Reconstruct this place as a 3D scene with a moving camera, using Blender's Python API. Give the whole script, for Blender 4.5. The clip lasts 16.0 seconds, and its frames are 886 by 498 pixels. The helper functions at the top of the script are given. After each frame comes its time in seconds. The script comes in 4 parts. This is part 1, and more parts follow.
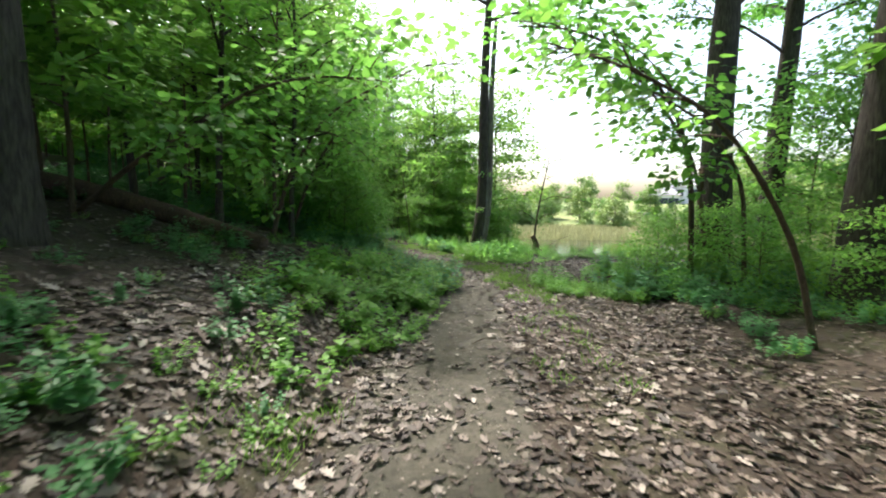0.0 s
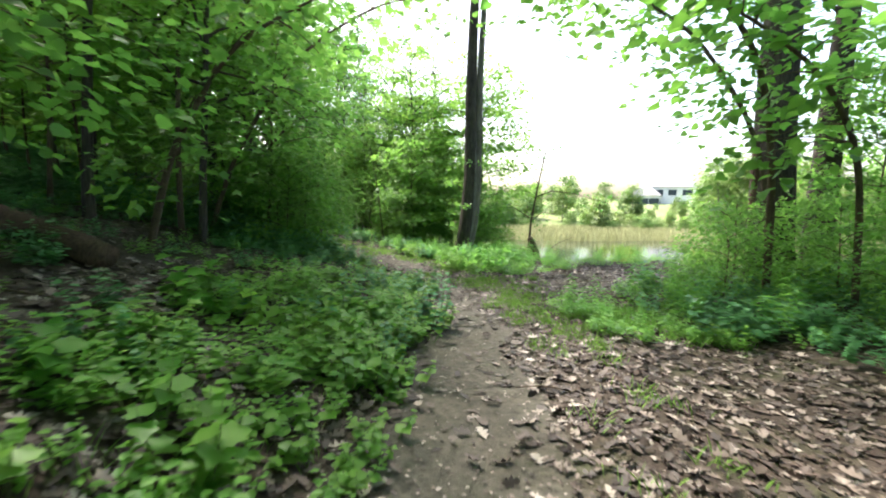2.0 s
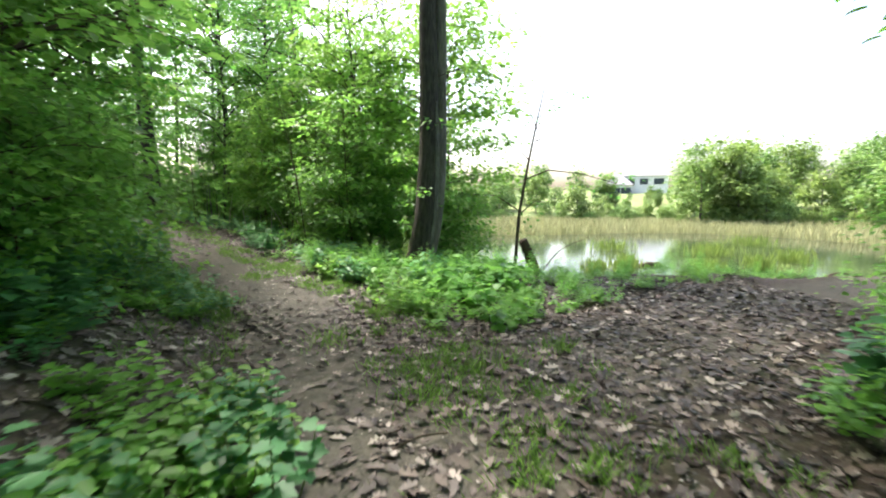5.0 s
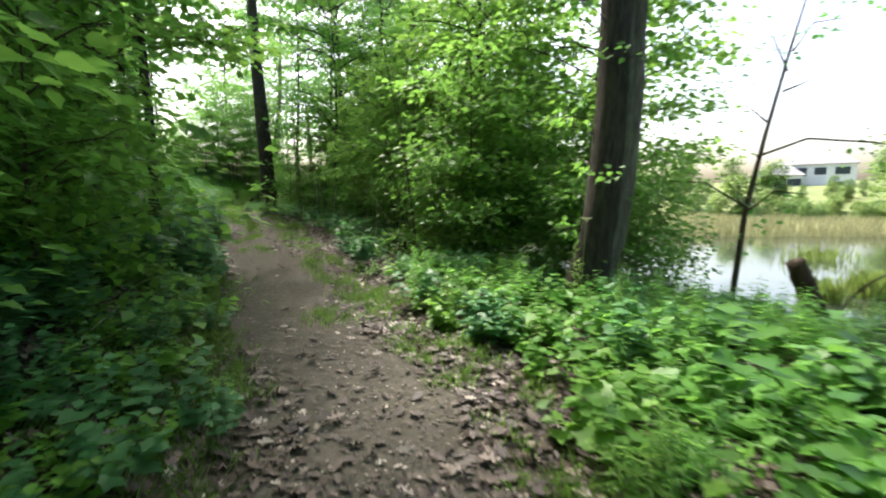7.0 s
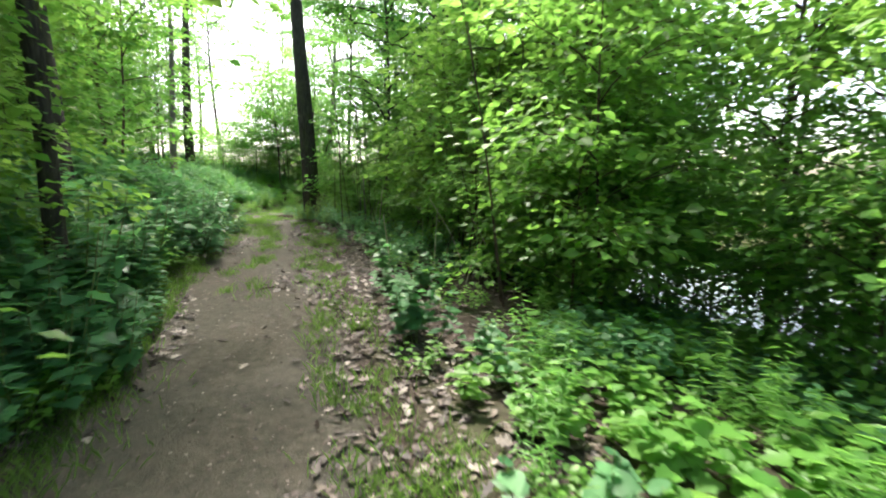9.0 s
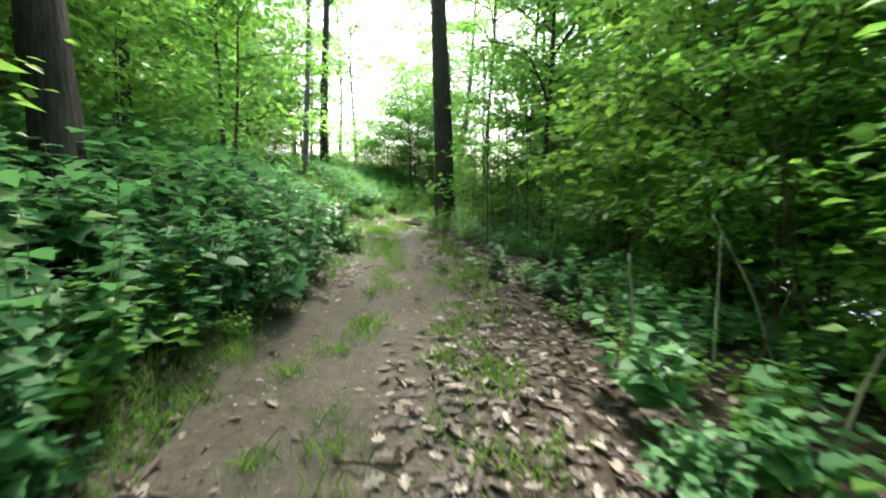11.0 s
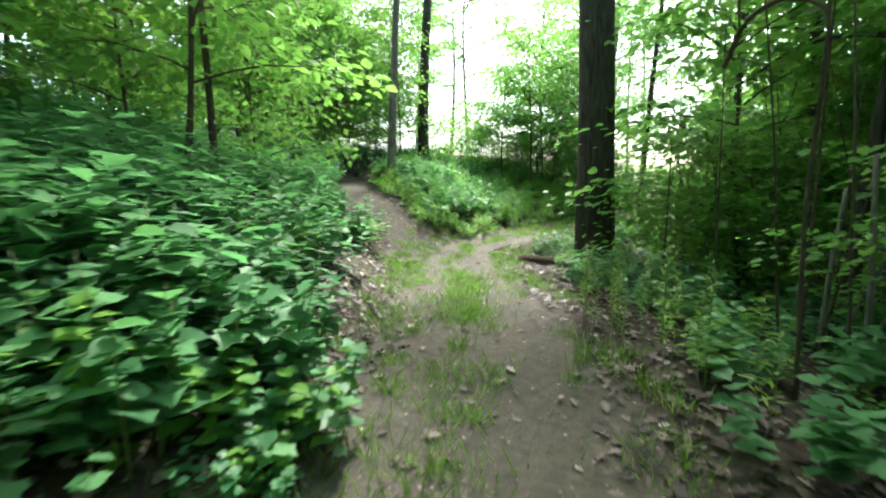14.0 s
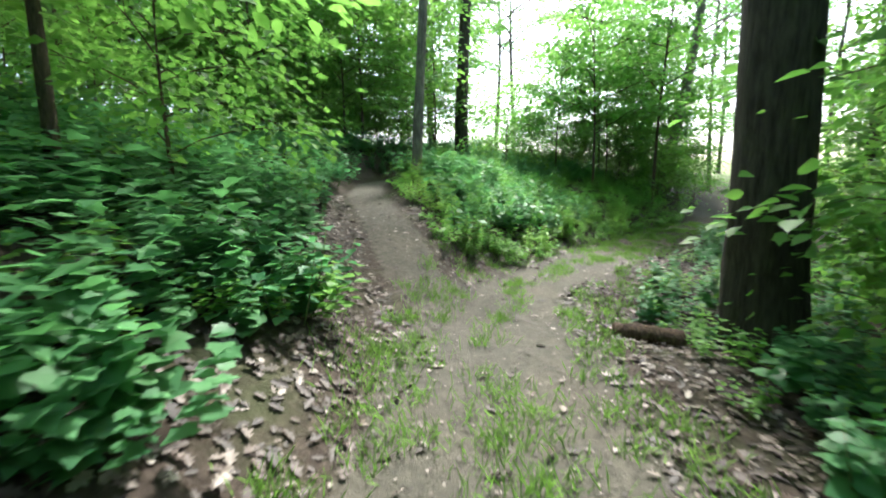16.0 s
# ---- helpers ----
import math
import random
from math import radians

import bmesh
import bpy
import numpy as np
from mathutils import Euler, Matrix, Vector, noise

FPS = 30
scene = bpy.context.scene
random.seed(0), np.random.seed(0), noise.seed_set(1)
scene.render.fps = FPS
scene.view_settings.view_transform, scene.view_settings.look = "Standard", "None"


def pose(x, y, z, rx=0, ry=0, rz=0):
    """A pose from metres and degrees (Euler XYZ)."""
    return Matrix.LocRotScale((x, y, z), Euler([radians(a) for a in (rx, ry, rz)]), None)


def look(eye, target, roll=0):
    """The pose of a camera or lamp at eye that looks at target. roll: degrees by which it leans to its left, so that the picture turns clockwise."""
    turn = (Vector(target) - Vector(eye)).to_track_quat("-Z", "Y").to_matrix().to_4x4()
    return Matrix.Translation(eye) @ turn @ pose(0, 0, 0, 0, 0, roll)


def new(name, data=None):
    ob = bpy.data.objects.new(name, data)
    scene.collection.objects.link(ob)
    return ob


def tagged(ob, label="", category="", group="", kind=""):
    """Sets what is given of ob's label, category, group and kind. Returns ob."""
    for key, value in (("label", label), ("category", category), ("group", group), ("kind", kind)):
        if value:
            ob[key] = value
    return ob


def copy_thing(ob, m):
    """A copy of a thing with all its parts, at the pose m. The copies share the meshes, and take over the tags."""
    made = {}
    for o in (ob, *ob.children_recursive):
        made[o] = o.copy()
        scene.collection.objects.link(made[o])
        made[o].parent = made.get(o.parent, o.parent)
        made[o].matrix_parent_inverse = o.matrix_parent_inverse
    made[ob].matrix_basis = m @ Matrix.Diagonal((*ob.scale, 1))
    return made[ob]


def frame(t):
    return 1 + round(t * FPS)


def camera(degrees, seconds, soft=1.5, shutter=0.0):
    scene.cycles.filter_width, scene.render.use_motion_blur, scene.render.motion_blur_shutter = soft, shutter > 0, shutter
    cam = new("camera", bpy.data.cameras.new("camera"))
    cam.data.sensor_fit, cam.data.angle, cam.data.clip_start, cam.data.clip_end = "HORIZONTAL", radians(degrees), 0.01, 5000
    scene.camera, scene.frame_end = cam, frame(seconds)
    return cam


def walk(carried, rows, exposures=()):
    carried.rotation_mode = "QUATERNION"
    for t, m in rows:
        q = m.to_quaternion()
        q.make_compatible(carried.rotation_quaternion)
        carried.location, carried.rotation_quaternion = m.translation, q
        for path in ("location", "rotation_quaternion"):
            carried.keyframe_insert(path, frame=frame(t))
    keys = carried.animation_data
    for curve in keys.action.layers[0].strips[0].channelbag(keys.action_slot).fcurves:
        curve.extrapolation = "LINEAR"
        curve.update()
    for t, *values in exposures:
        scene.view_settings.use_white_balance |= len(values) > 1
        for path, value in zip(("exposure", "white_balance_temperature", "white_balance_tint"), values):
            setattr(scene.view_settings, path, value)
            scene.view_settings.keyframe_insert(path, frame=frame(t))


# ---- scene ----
import collections

cam = camera(90.63, 16.0, 2.0, 0.35)
PATH = [
    (0.0, look((-0.000, 0.000, 1.512), (0.000, 4.975, 1.011), 0.35)),
    (0.5, look((-0.002, 0.779, 1.486), (0.018, 5.755, 0.997), 0.35)),
    (1.0, look((0.011, 1.524, 1.435), (0.111, 6.498, 0.931), 0.52)),
    (1.5, look((-0.011, 2.269, 1.389), (0.116, 7.243, 0.893), 0.52)),
    (2.0, look((0.001, 3.018, 1.362), (0.240, 7.987, 0.860), 0.65)),
    (2.5, look((0.056, 3.787, 1.339), (0.401, 8.748, 0.823), 0.61)),
    (3.0, look((0.166, 4.596, 1.325), (0.776, 9.533, 0.822), 0.07)),
    (3.2, look((0.216, 4.929, 1.320), (0.898, 9.855, 0.798), -0.25)),
    (5.3, look((0.824, 8.632, 1.199), (1.335, 13.571, 0.611), -0.10)),
    (5.5, look((0.846, 8.975, 1.190), (1.261, 13.922, 0.596), -0.07)),
    (6.0, look((0.783, 9.884, 1.169), (1.005, 14.843, 0.570), -0.14)),
    (6.3, look((0.657, 10.402, 1.158), (0.778, 15.366, 0.568), -0.37)),
    (6.5, look((0.555, 10.741, 1.150), (0.553, 15.704, 0.538), -0.25)),
    (7.0, look((0.236, 11.595, 1.122), (-0.472, 16.504, 0.488), -0.33)),
    (7.5, look((0.004, 12.389, 1.082), (-1.060, 17.230, 0.428), -0.11)),
    (8.0, look((-0.175, 13.221, 1.155), (-1.480, 18.005, 0.511), -0.29)),
    (8.2, look((-0.238, 13.548, 1.166), (-1.517, 18.340, 0.531), -0.27)),
    (10.3, look((-2.095, 16.573, 1.216), (-4.115, 21.111, 0.644), -0.01)),
    (10.5, look((-2.292, 16.872, 1.219), (-4.530, 21.307, 0.648), 0.40)),
    (11.0, look((-2.775, 17.646, 1.230), (-5.371, 21.877, 0.628), 0.28)),
    (11.5, look((-3.414, 18.397, 1.335), (-6.428, 22.338, 0.719), 0.19)),
    (12.0, look((-4.000, 19.128, 1.440), (-7.223, 22.900, 0.819), 0.16)),
    (12.5, look((-4.652, 19.817, 1.489), (-8.098, 23.382, 0.844), -0.24)),
    (13.0, look((-5.159, 20.599, 1.531), (-8.774, 23.993, 0.894), -0.03)),
    (13.5, look((-5.572, 21.358, 1.518), (-9.198, 24.737, 0.856), -0.27)),
    (14.0, look((-6.048, 22.073, 1.527), (-9.660, 25.467, 0.872), -0.23)),
    (14.5, look((-6.527, 22.736, 1.548), (-10.121, 26.148, 0.886), 0.01)),
    (15.0, look((-7.120, 23.283, 1.588), (-10.774, 26.630, 0.921), 0.16)),
    (15.5, look((-7.721, 23.793, 1.647), (-11.518, 26.977, 0.978), 0.01)),
    (16.0, look((-8.325, 24.342, 1.672), (-12.251, 27.363, 0.991), -0.18)),
]
walk(cam, PATH, [(0.0, 2.05, 6500, 10), (3.0, 2.55, 6500, 10), (5.5, 2.15, 6500, 10), (7.0, 1.95, 6600, 11), (8.0, 2.2, 6600, 11), (10.5, 2.7, 6500, 10), (12.5, 2.8, 6400, 7), (14.0, 2.7, 6250, 8), (16.0, 2.45, 6050, 8)])

# ---- light ----
world = bpy.data.worlds.new("sky")
scene.world = world
world.use_nodes = True
wn = world.node_tree
sky = wn.nodes.new("ShaderNodeTexSky")
sky.sky_type = "NISHITA"
sky.sun_disc = False
SUN_AZ, SUN_EL = -32.0, 57.0
sky.sun_elevation, sky.sun_rotation = radians(SUN_EL), radians(SUN_AZ)
sky.air_density, sky.dust_density, sky.ozone_density = 1.0, 5.0, 0.7
wn.links.new(sky.outputs[0], wn.nodes["Background"].inputs[0])
wn.nodes["Background"].inputs[1].default_value = 0.15
sun = new("sun", bpy.data.lights.new("sun", "SUN"))
sun.data.energy, sun.data.angle, sun.data.color = 2.3, radians(4.0), (1.0, 0.95, 0.87)
sd = Vector((math.sin(radians(SUN_AZ)) * math.cos(radians(SUN_EL)), math.cos(radians(SUN_AZ)) * math.cos(radians(SUN_EL)), math.sin(radians(SUN_EL))))
sun.matrix_world = look(sd * 50, (0, 0, 0))


# ---- materials ----
def mat_new(name):
    m = bpy.data.materials.new(name)
    m.use_nodes = True
    nt = m.node_tree
    return m, nt, nt.nodes["Principled BSDF"], nt.nodes["Material Output"]


def ramp(nt, fac, stops):
    r = nt.nodes.new("ShaderNodeValToRGB")
    el = r.color_ramp.elements
    while len(el) < len(stops):
        el.new(0.5)
    for e, (p, c) in zip(el, stops):
        e.position, e.color = p, (*c, 1)
    nt.links.new(fac, r.inputs[0])
    return r.outputs[0]


def noise_tex(nt, scale, detail=4.0, rough=0.6, stretch=None):
    tc = nt.nodes.new("ShaderNodeTexCoord")
    n = nt.nodes.new("ShaderNodeTexNoise")
    n.inputs["Scale"].default_value, n.inputs["Detail"].default_value, n.inputs["Roughness"].default_value = scale, detail, rough
    if stretch:
        mp = nt.nodes.new("ShaderNodeMapping")
        mp.inputs["Scale"].default_value = stretch
        nt.links.new(tc.outputs["Object"], mp.inputs[0])
        nt.links.new(mp.outputs[0], n.inputs[0])
    else:
        nt.links.new(tc.outputs["Object"], n.inputs[0])
    return n.outputs["Fac"]


def bump(nt, bsdf, fac, strength, dist=0.02):
    b = nt.nodes.new("ShaderNodeBump")
    b.inputs["Strength"].default_value, b.inputs["Distance"].default_value = strength, dist
    nt.links.new(fac, b.inputs["Height"])
    nt.links.new(b.outputs[0], bsdf.inputs["Normal"])


def mix(nt, fac, a, b, kind="MIX"):
    m = nt.nodes.new("ShaderNodeMix")
    m.data_type, m.blend_type = "RGBA", kind
    for sock, v in ((m.inputs[0], fac), (m.inputs[6], a), (m.inputs[7], b)):
        if isinstance(v, (int, float)):
            sock.default_value = v
        elif isinstance(v, tuple):
            sock.default_value = (*v, 1)
        else:
            nt.links.new(v, sock)
    return m.outputs[2]


def leaf_material(name, dark, light, trans, rough=0.5, glow=0.45):
    """A leaf: glossy front, light shining through; colour varies leaf by leaf and plant by plant."""
    m, nt, p, out = mat_new(name)
    geo = nt.nodes.new("ShaderNodeNewGeometry")
    inf = nt.nodes.new("ShaderNodeObjectInfo")
    base = ramp(nt, geo.outputs["Random Per Island"], [(0.0, dark), (0.75, light), (1.0, tuple(min(1, c * 1.25) for c in light))])
    tint = ramp(nt, inf.outputs["Random"], [(0.0, (0.82, 0.95, 0.85)), (1.0, (1.1, 1.03, 0.85))])
    col = mix(nt, 1.0, base, tint, "MULTIPLY")
    nt.links.new(col, p.inputs["Base Color"])
    p.inputs["Roughness"].default_value = rough
    p.inputs["Specular IOR Level"].default_value = 0.24
    tr = nt.nodes.new("ShaderNodeBsdfTranslucent")
    nt.links.new(mix(nt, 1.0, mix(nt, 0.8, base, trans), tint, "MULTIPLY"), tr.inputs[0])
    ms = nt.nodes.new("ShaderNodeMixShader")
    ms.inputs[0].default_value = glow
    nt.links.new(p.outputs[0], ms.inputs[1])
    nt.links.new(tr.outputs[0], ms.inputs[2])
    nt.links.new(ms.outputs[0], out.inputs[0])
    return m


def bark_material(name, dark, light, scale=1.0):
    m, nt, p, out = mat_new(name)
    f1 = noise_tex(nt, 9 * scale, 6, 0.65, (3.2, 3.2, 0.45))
    f2 = noise_tex(nt, 1.3 * scale, 3)
    base = ramp(nt, f1, [(0.3, dark), (0.7, light)])
    patch = ramp(nt, f2, [(0.35, (0.75, 0.75, 0.75)), (0.7, (1.15, 1.18, 1.1))])
    nt.links.new(mix(nt, 1.0, base, patch, "MULTIPLY"), p.inputs["Base Color"])
    p.inputs["Roughness"].default_value = 0.9
    p.inputs["Specular IOR Level"].default_value = 0.2
    bump(nt, p, f1, 0.9, 0.03)
    return m


M_CANOPY = leaf_material("canopy_leaf", (0.04, 0.115, 0.026), (0.085, 0.205, 0.045), (0.2, 0.46, 0.085), 0.42, 0.55)
M_SAPLING = leaf_material("sapling_leaf", (0.056, 0.145, 0.034), (0.122, 0.255, 0.062), (0.29, 0.55, 0.11), 0.42, 0.55)
M_HERB = leaf_material("herb_leaf", (0.042, 0.13, 0.064), (0.1, 0.235, 0.116), (0.15, 0.41, 0.15), 0.45, 0.42)
M_FRESH = leaf_material("fresh_herb_leaf", (0.068, 0.18, 0.036), (0.14, 0.29, 0.062), (0.26, 0.5, 0.09), 0.42, 0.48)
M_GOLD = leaf_material("goldenrod_leaf", (0.09, 0.19, 0.04), (0.2, 0.32, 0.07), (0.28, 0.44, 0.09), 0.45, 0.4)
M_GRASS = leaf_material("grass_blade", (0.07, 0.17, 0.035), (0.14, 0.27, 0.06), (0.2, 0.4, 0.08), 0.5, 0.4)
M_REED = leaf_material("dry_reed", (0.25, 0.28, 0.15), (0.43, 0.45, 0.29), (0.4, 0.44, 0.26), 0.7, 0.25)
M_REEDG = leaf_material("green_reed", (0.10, 0.18, 0.05), (0.22, 0.30, 0.09), (0.26, 0.4, 0.1), 0.6, 0.3)
# leaves across the pond: distance haze put into a paler leaf colour
M_HAZYLEAF = leaf_material("far_leaf", (0.1, 0.17, 0.06), (0.2, 0.29, 0.1), (0.24, 0.38, 0.1), 0.55, 0.35)
M_BARK = bark_material("dark_furrowed_bark", (0.022, 0.018, 0.016), (0.095, 0.08, 0.07))
M_BARKG = bark_material("grey_bark", (0.09, 0.08, 0.068), (0.24, 0.215, 0.18))
M_TWIG = bark_material("twig_bark", (0.05, 0.038, 0.028), (0.15, 0.11, 0.08), 3.0)
M_DEAD = bark_material("bleached_dead_wood", (0.28, 0.24, 0.19), (0.55, 0.5, 0.42), 2.0)
M_SCAR = bark_material("split_grey_wood", (0.1, 0.09, 0.08), (0.26, 0.24, 0.22), 2.0)
M_ROT = bark_material("rotten_wood", (0.03, 0.02, 0.015), (0.13, 0.085, 0.06), 1.5)


def litter_material():
    m, nt, p, out = mat_new("dry_oak_leaf")
    geo = nt.nodes.new("ShaderNodeNewGeometry")
    base = ramp(nt, geo.outputs["Random Per Island"],
                [(0.0, (0.02, 0.013, 0.01)), (0.4, (0.046, 0.031, 0.024)), (0.7, (0.085, 0.062, 0.05)), (0.85, (0.16, 0.126, 0.107)), (1.0, (0.32, 0.28, 0.25))])
    f = noise_tex(nt, 40, 3)
    nt.links.new(mix(nt, 1.0, base, ramp(nt, f, [(0.3, (0.8, 0.78, 0.75)), (0.7, (1.1, 1.1, 1.1))]), "MULTIPLY"), p.inputs["Base Color"])
    p.inputs["Roughness"].default_value = 0.6
    p.inputs["Specular IOR Level"].default_value = 0.4
    return m


M_LITTER = litter_material()


def ground_material():
    """Trodden soil where the attribute trail is high, leaf mould and moss elsewhere."""
    m, nt, p, out = mat_new("forest_soil")
    at = nt.nodes.new("ShaderNodeAttribute")
    at.attribute_name = "trail"
    f1, f2, f3 = noise_tex(nt, 1.1, 5), noise_tex(nt, 14, 6, 0.7), noise_tex(nt, 90, 3, 0.7)
    soil = ramp(nt, f2, [(0.25, (0.044, 0.04, 0.033)), (0.5, (0.08, 0.073, 0.06)), (0.8, (0.124, 0.114, 0.095))])
    soil = mix(nt, 1.0, soil, ramp(nt, f1, [(0.3, (0.8, 0.82, 0.8)), (0.7, (1.12, 1.08, 1.02))]), "MULTIPLY")
    mould = ramp(nt, f2, [(0.25, (0.02, 0.014, 0.01)), (0.5, (0.045, 0.033, 0.025)), (0.8, (0.09, 0.07, 0.054))])
    mould = mix(nt, ramp(nt, f1, [(0.5, (0, 0, 0)), (0.75, (0.5, 0.5, 0.5))]), mould, (0.06, 0.09, 0.025))
    add = nt.nodes.new("ShaderNodeMath")
    add.operation = "MULTIPLY_ADD"
    nt.links.new(f2, add.inputs[0])
    add.inputs[1].default_value = 0.7
    nt.links.new(at.outputs["Fac"], add.inputs[2])
    fac = ramp(nt, add.outputs[0], [(0.7, (0, 0, 0)), (0.95, (1, 1, 1))])
    far = nt.nodes.new("ShaderNodeAttribute")
    far.attribute_name = "meadow"
    sward = ramp(nt, noise_tex(nt, 0.5, 5), [(0.3, (0.1, 0.15, 0.045)), (0.7, (0.2, 0.22, 0.09))])
    nt.links.new(mix(nt, far.outputs["Fac"], mix(nt, fac, mould, soil), sward), p.inputs["Base Color"])
    p.inputs["Roughness"].default_value = 0.92
    p.inputs["Specular IOR Level"].default_value = 0.25
    hm = nt.nodes.new("ShaderNodeMath")
    hm.operation = "ADD"
    nt.links.new(f2, hm.inputs[0])
    nt.links.new(f3, hm.inputs[1])
    bump(nt, p, hm.outputs[0], 0.7, 0.02)
    return m


M_GROUND = ground_material()


def water_material():
    m, nt, p, out = mat_new("pond_water")
    p.inputs["Base Color"].default_value = (0.03, 0.04, 0.025, 1)
    p.inputs["Roughness"].default_value = 0.06
    p.inputs["Specular IOR Level"].default_value = 0.6
    f = noise_tex(nt, 5, 3)
    bump(nt, p, f, 0.12, 0.02)
    duck = ramp(nt, noise_tex(nt, 0.35, 6, 0.7), [(0.58, (0.03, 0.04, 0.025)), (0.66, (0.14, 0.2, 0.06))])
    nt.links.new(duck, p.inputs["Base Color"])
    return m


M_WATER = water_material()


def plain(name, col, rough=0.7, scale=6.0):
    m, nt, p, out = mat_new(name)
    f = noise_tex(nt, scale, 4)
    nt.links.new(ramp(nt, f, [(0.3, tuple(c * 0.85 for c in col)), (0.7, tuple(min(1, c * 1.1) for c in col))]), p.inputs["Base Color"])
    p.inputs["Roughness"].default_value = rough
    return m


# ---- ground plan ----
TRAIL = [(0.2, -6, 0.3), (0.0, 0, 0.22), (0.0, 3, 0.08), (0.15, 5, 0.03), (0.55, 8, -0.06), (0.55, 10, -0.13), (0.05, 12, -0.18), (-0.6, 14, -0.17),
         (-2.4, 16.3, -0.06), (-3.5, 17.9, 0.02), (-4.8, 19.6, 0.2), (-5.9, 21.5, 0.28), (-7.2, 23.4, 0.34), (-9.0, 25.3, 0.42), (-10.9, 26.9, 0.4),
         (-12.1, 28.5, 0.36), (-13.0, 31.5, 0.4), (-13.9, 36.0, 0.5), (-14.6, 45.0, 0.7), (-14.0, 70.0, 1.0)]
UPHILL = [(-11.1, 26.8, 0.42), (-12.7, 27.3, 0.62), (-14.2, 27.8, 1.12), (-16.8, 28.8, 1.5), (-19.4, 30.3, 1.8), (-21.2, 32.2, 1.95), (-22.4, 35.5, 2.05), (-23, 42, 2.2), (-24, 60, 2.4)]
SIDE = [(0.5, 10.0, -0.13), (1.9, 11.1, -0.15), (3.8, 12.2, -0.2), (6.0, 13.4, -0.25), (8.6, 14.3, -0.3), (12, 15.2, -0.4), (18, 15.0, -0.5), (28, 12.5, -0.5)]
SHORE = [(60, 7), (30, 15), (20, 17.2), (14, 18.4), (9.5, 19.6), (6, 21.5), (3.5, 24.5), (1.5, 31), (-1, 42), (-3, 60), (-5, 120)]
POND_Z = -1.92


def smooth(a, b, v):
    t = np.clip((v - a) / (b - a), 0, 1)
    return t * t * (3 - 2 * t)


def along(line, x, y):
    """Distance to a line on the plan, signed (right of it positive), and the line's third number there."""
    best = np.full(np.shape(x), 1e9)
    sgn, z = np.zeros(np.shape(x)), np.zeros(np.shape(x))
    for a, b in zip(line[:-1], line[1:]):
        dx, dy = b[0] - a[0], b[1] - a[1]
        t = np.clip(((x - a[0]) * dx + (y - a[1]) * dy) / (dx * dx + dy * dy), 0, 1)
        px, py = x - (a[0] + t * dx), y - (a[1] + t * dy)
        d = np.hypot(px, py)
        near = d < best
        best = np.where(near, d, best)
        sgn = np.where(near, np.sign(dy * px - dx * py), sgn)
        if len(a) > 2:
            z = np.where(near, a[2] + t * (b[2] - a[2]), z)
    return best * sgn, z


def ripple(x, y):
    return 0.05 * np.sin(1.3 * x + 0.7 * y) * np.cos(0.9 * y - 0.4 * x) + 0.03 * np.sin(2.9 * x - 1.7 * y + 1.0) + 0.012 * np.sin(7.1 * x + 3.3 * y) * np.sin(5.7 * y - 2.1 * x)


def height(x, y):
    """The lie of the land: a hill beside the trail, the pond on the other side."""
    x, y = np.asarray(x, float), np.asarray(y, float)
    d, zt = along(TRAIL, x, y)
    left, right = np.maximum(-d - 0.75, 0), np.maximum(d - 0.7, 0)
    steep = 0.25 + 0.17 * smooth(14, 20, y)
    hill = zt + (9.0 - 4.5 * smooth(20, 28, y)) * (1 - np.exp(-left * steep / (9.0 - 4.5 * smooth(20, 28, y)))) + 0.12 * smooth(0, 1, left)
    s, _ = along(SHORE, x, y)
    s = np.where(np.hypot(x - 10, y - 15) > 300, -50, s)
    bank = smooth(-4.8, 0.6, s)
    dip = zt - 0.08 * smooth(0, 1.5, right) - 0.55 * smooth(1, 5, right) * smooth(15, 20, y)
    low = dip * (1 - bank) + (POND_Z - 0.45) * bank
    h = np.where(d < 0, hill, low)
    h = np.where((d < 0) & (s > -6), np.minimum(h, hill), h)
    far = smooth(52, 100, np.hypot(x - 5, y - 10)) * (d > 0)
    h = h * (1 - far) + (1.2 + 2.5 * smooth(80, 160, np.hypot(x - 5, y - 10))) * far
    h = h + ripple(x, y) * smooth(0.3, 1.5, np.abs(d)) * (0.4 + 0.6 * (s < 0))
    for line, w in ((UPHILL, 0.45), (SIDE, 0.8)):
        e, ze = along(line, x, y)
        k = 1 - smooth(w, w + 0.9, np.abs(e))
        k = k * (smooth(0.2, 1.6, np.abs(d)))
        h = h * (1 - k) + ze * k
    return h


def trail_mask(x, y):
    d, _ = along(TRAIL, x, y)
    u, _ = along(UPHILL, x, y)
    width = 0.5 + 0.22 * smooth(14, 17, y)
    m = (1 - smooth(width - 0.25, width + 0.45, np.abs(d))) * (1 - 0.6 * smooth(30, 33, y))
    m = np.maximum(m, 1 - smooth(0.2, 0.55, np.abs(u)))
    e, _ = along(SIDE, x, y)
    return np.maximum(m, 0.55 * (1 - smooth(0.6, 1.3, np.abs(e))))


def trail_gap(x, y):
    """Plain distance to the nearest trail."""
    return np.minimum(np.minimum(np.abs(along(TRAIL, x, y)[0]), np.abs(along(UPHILL, x, y)[0])), np.abs(along(SIDE, x, y)[0]))


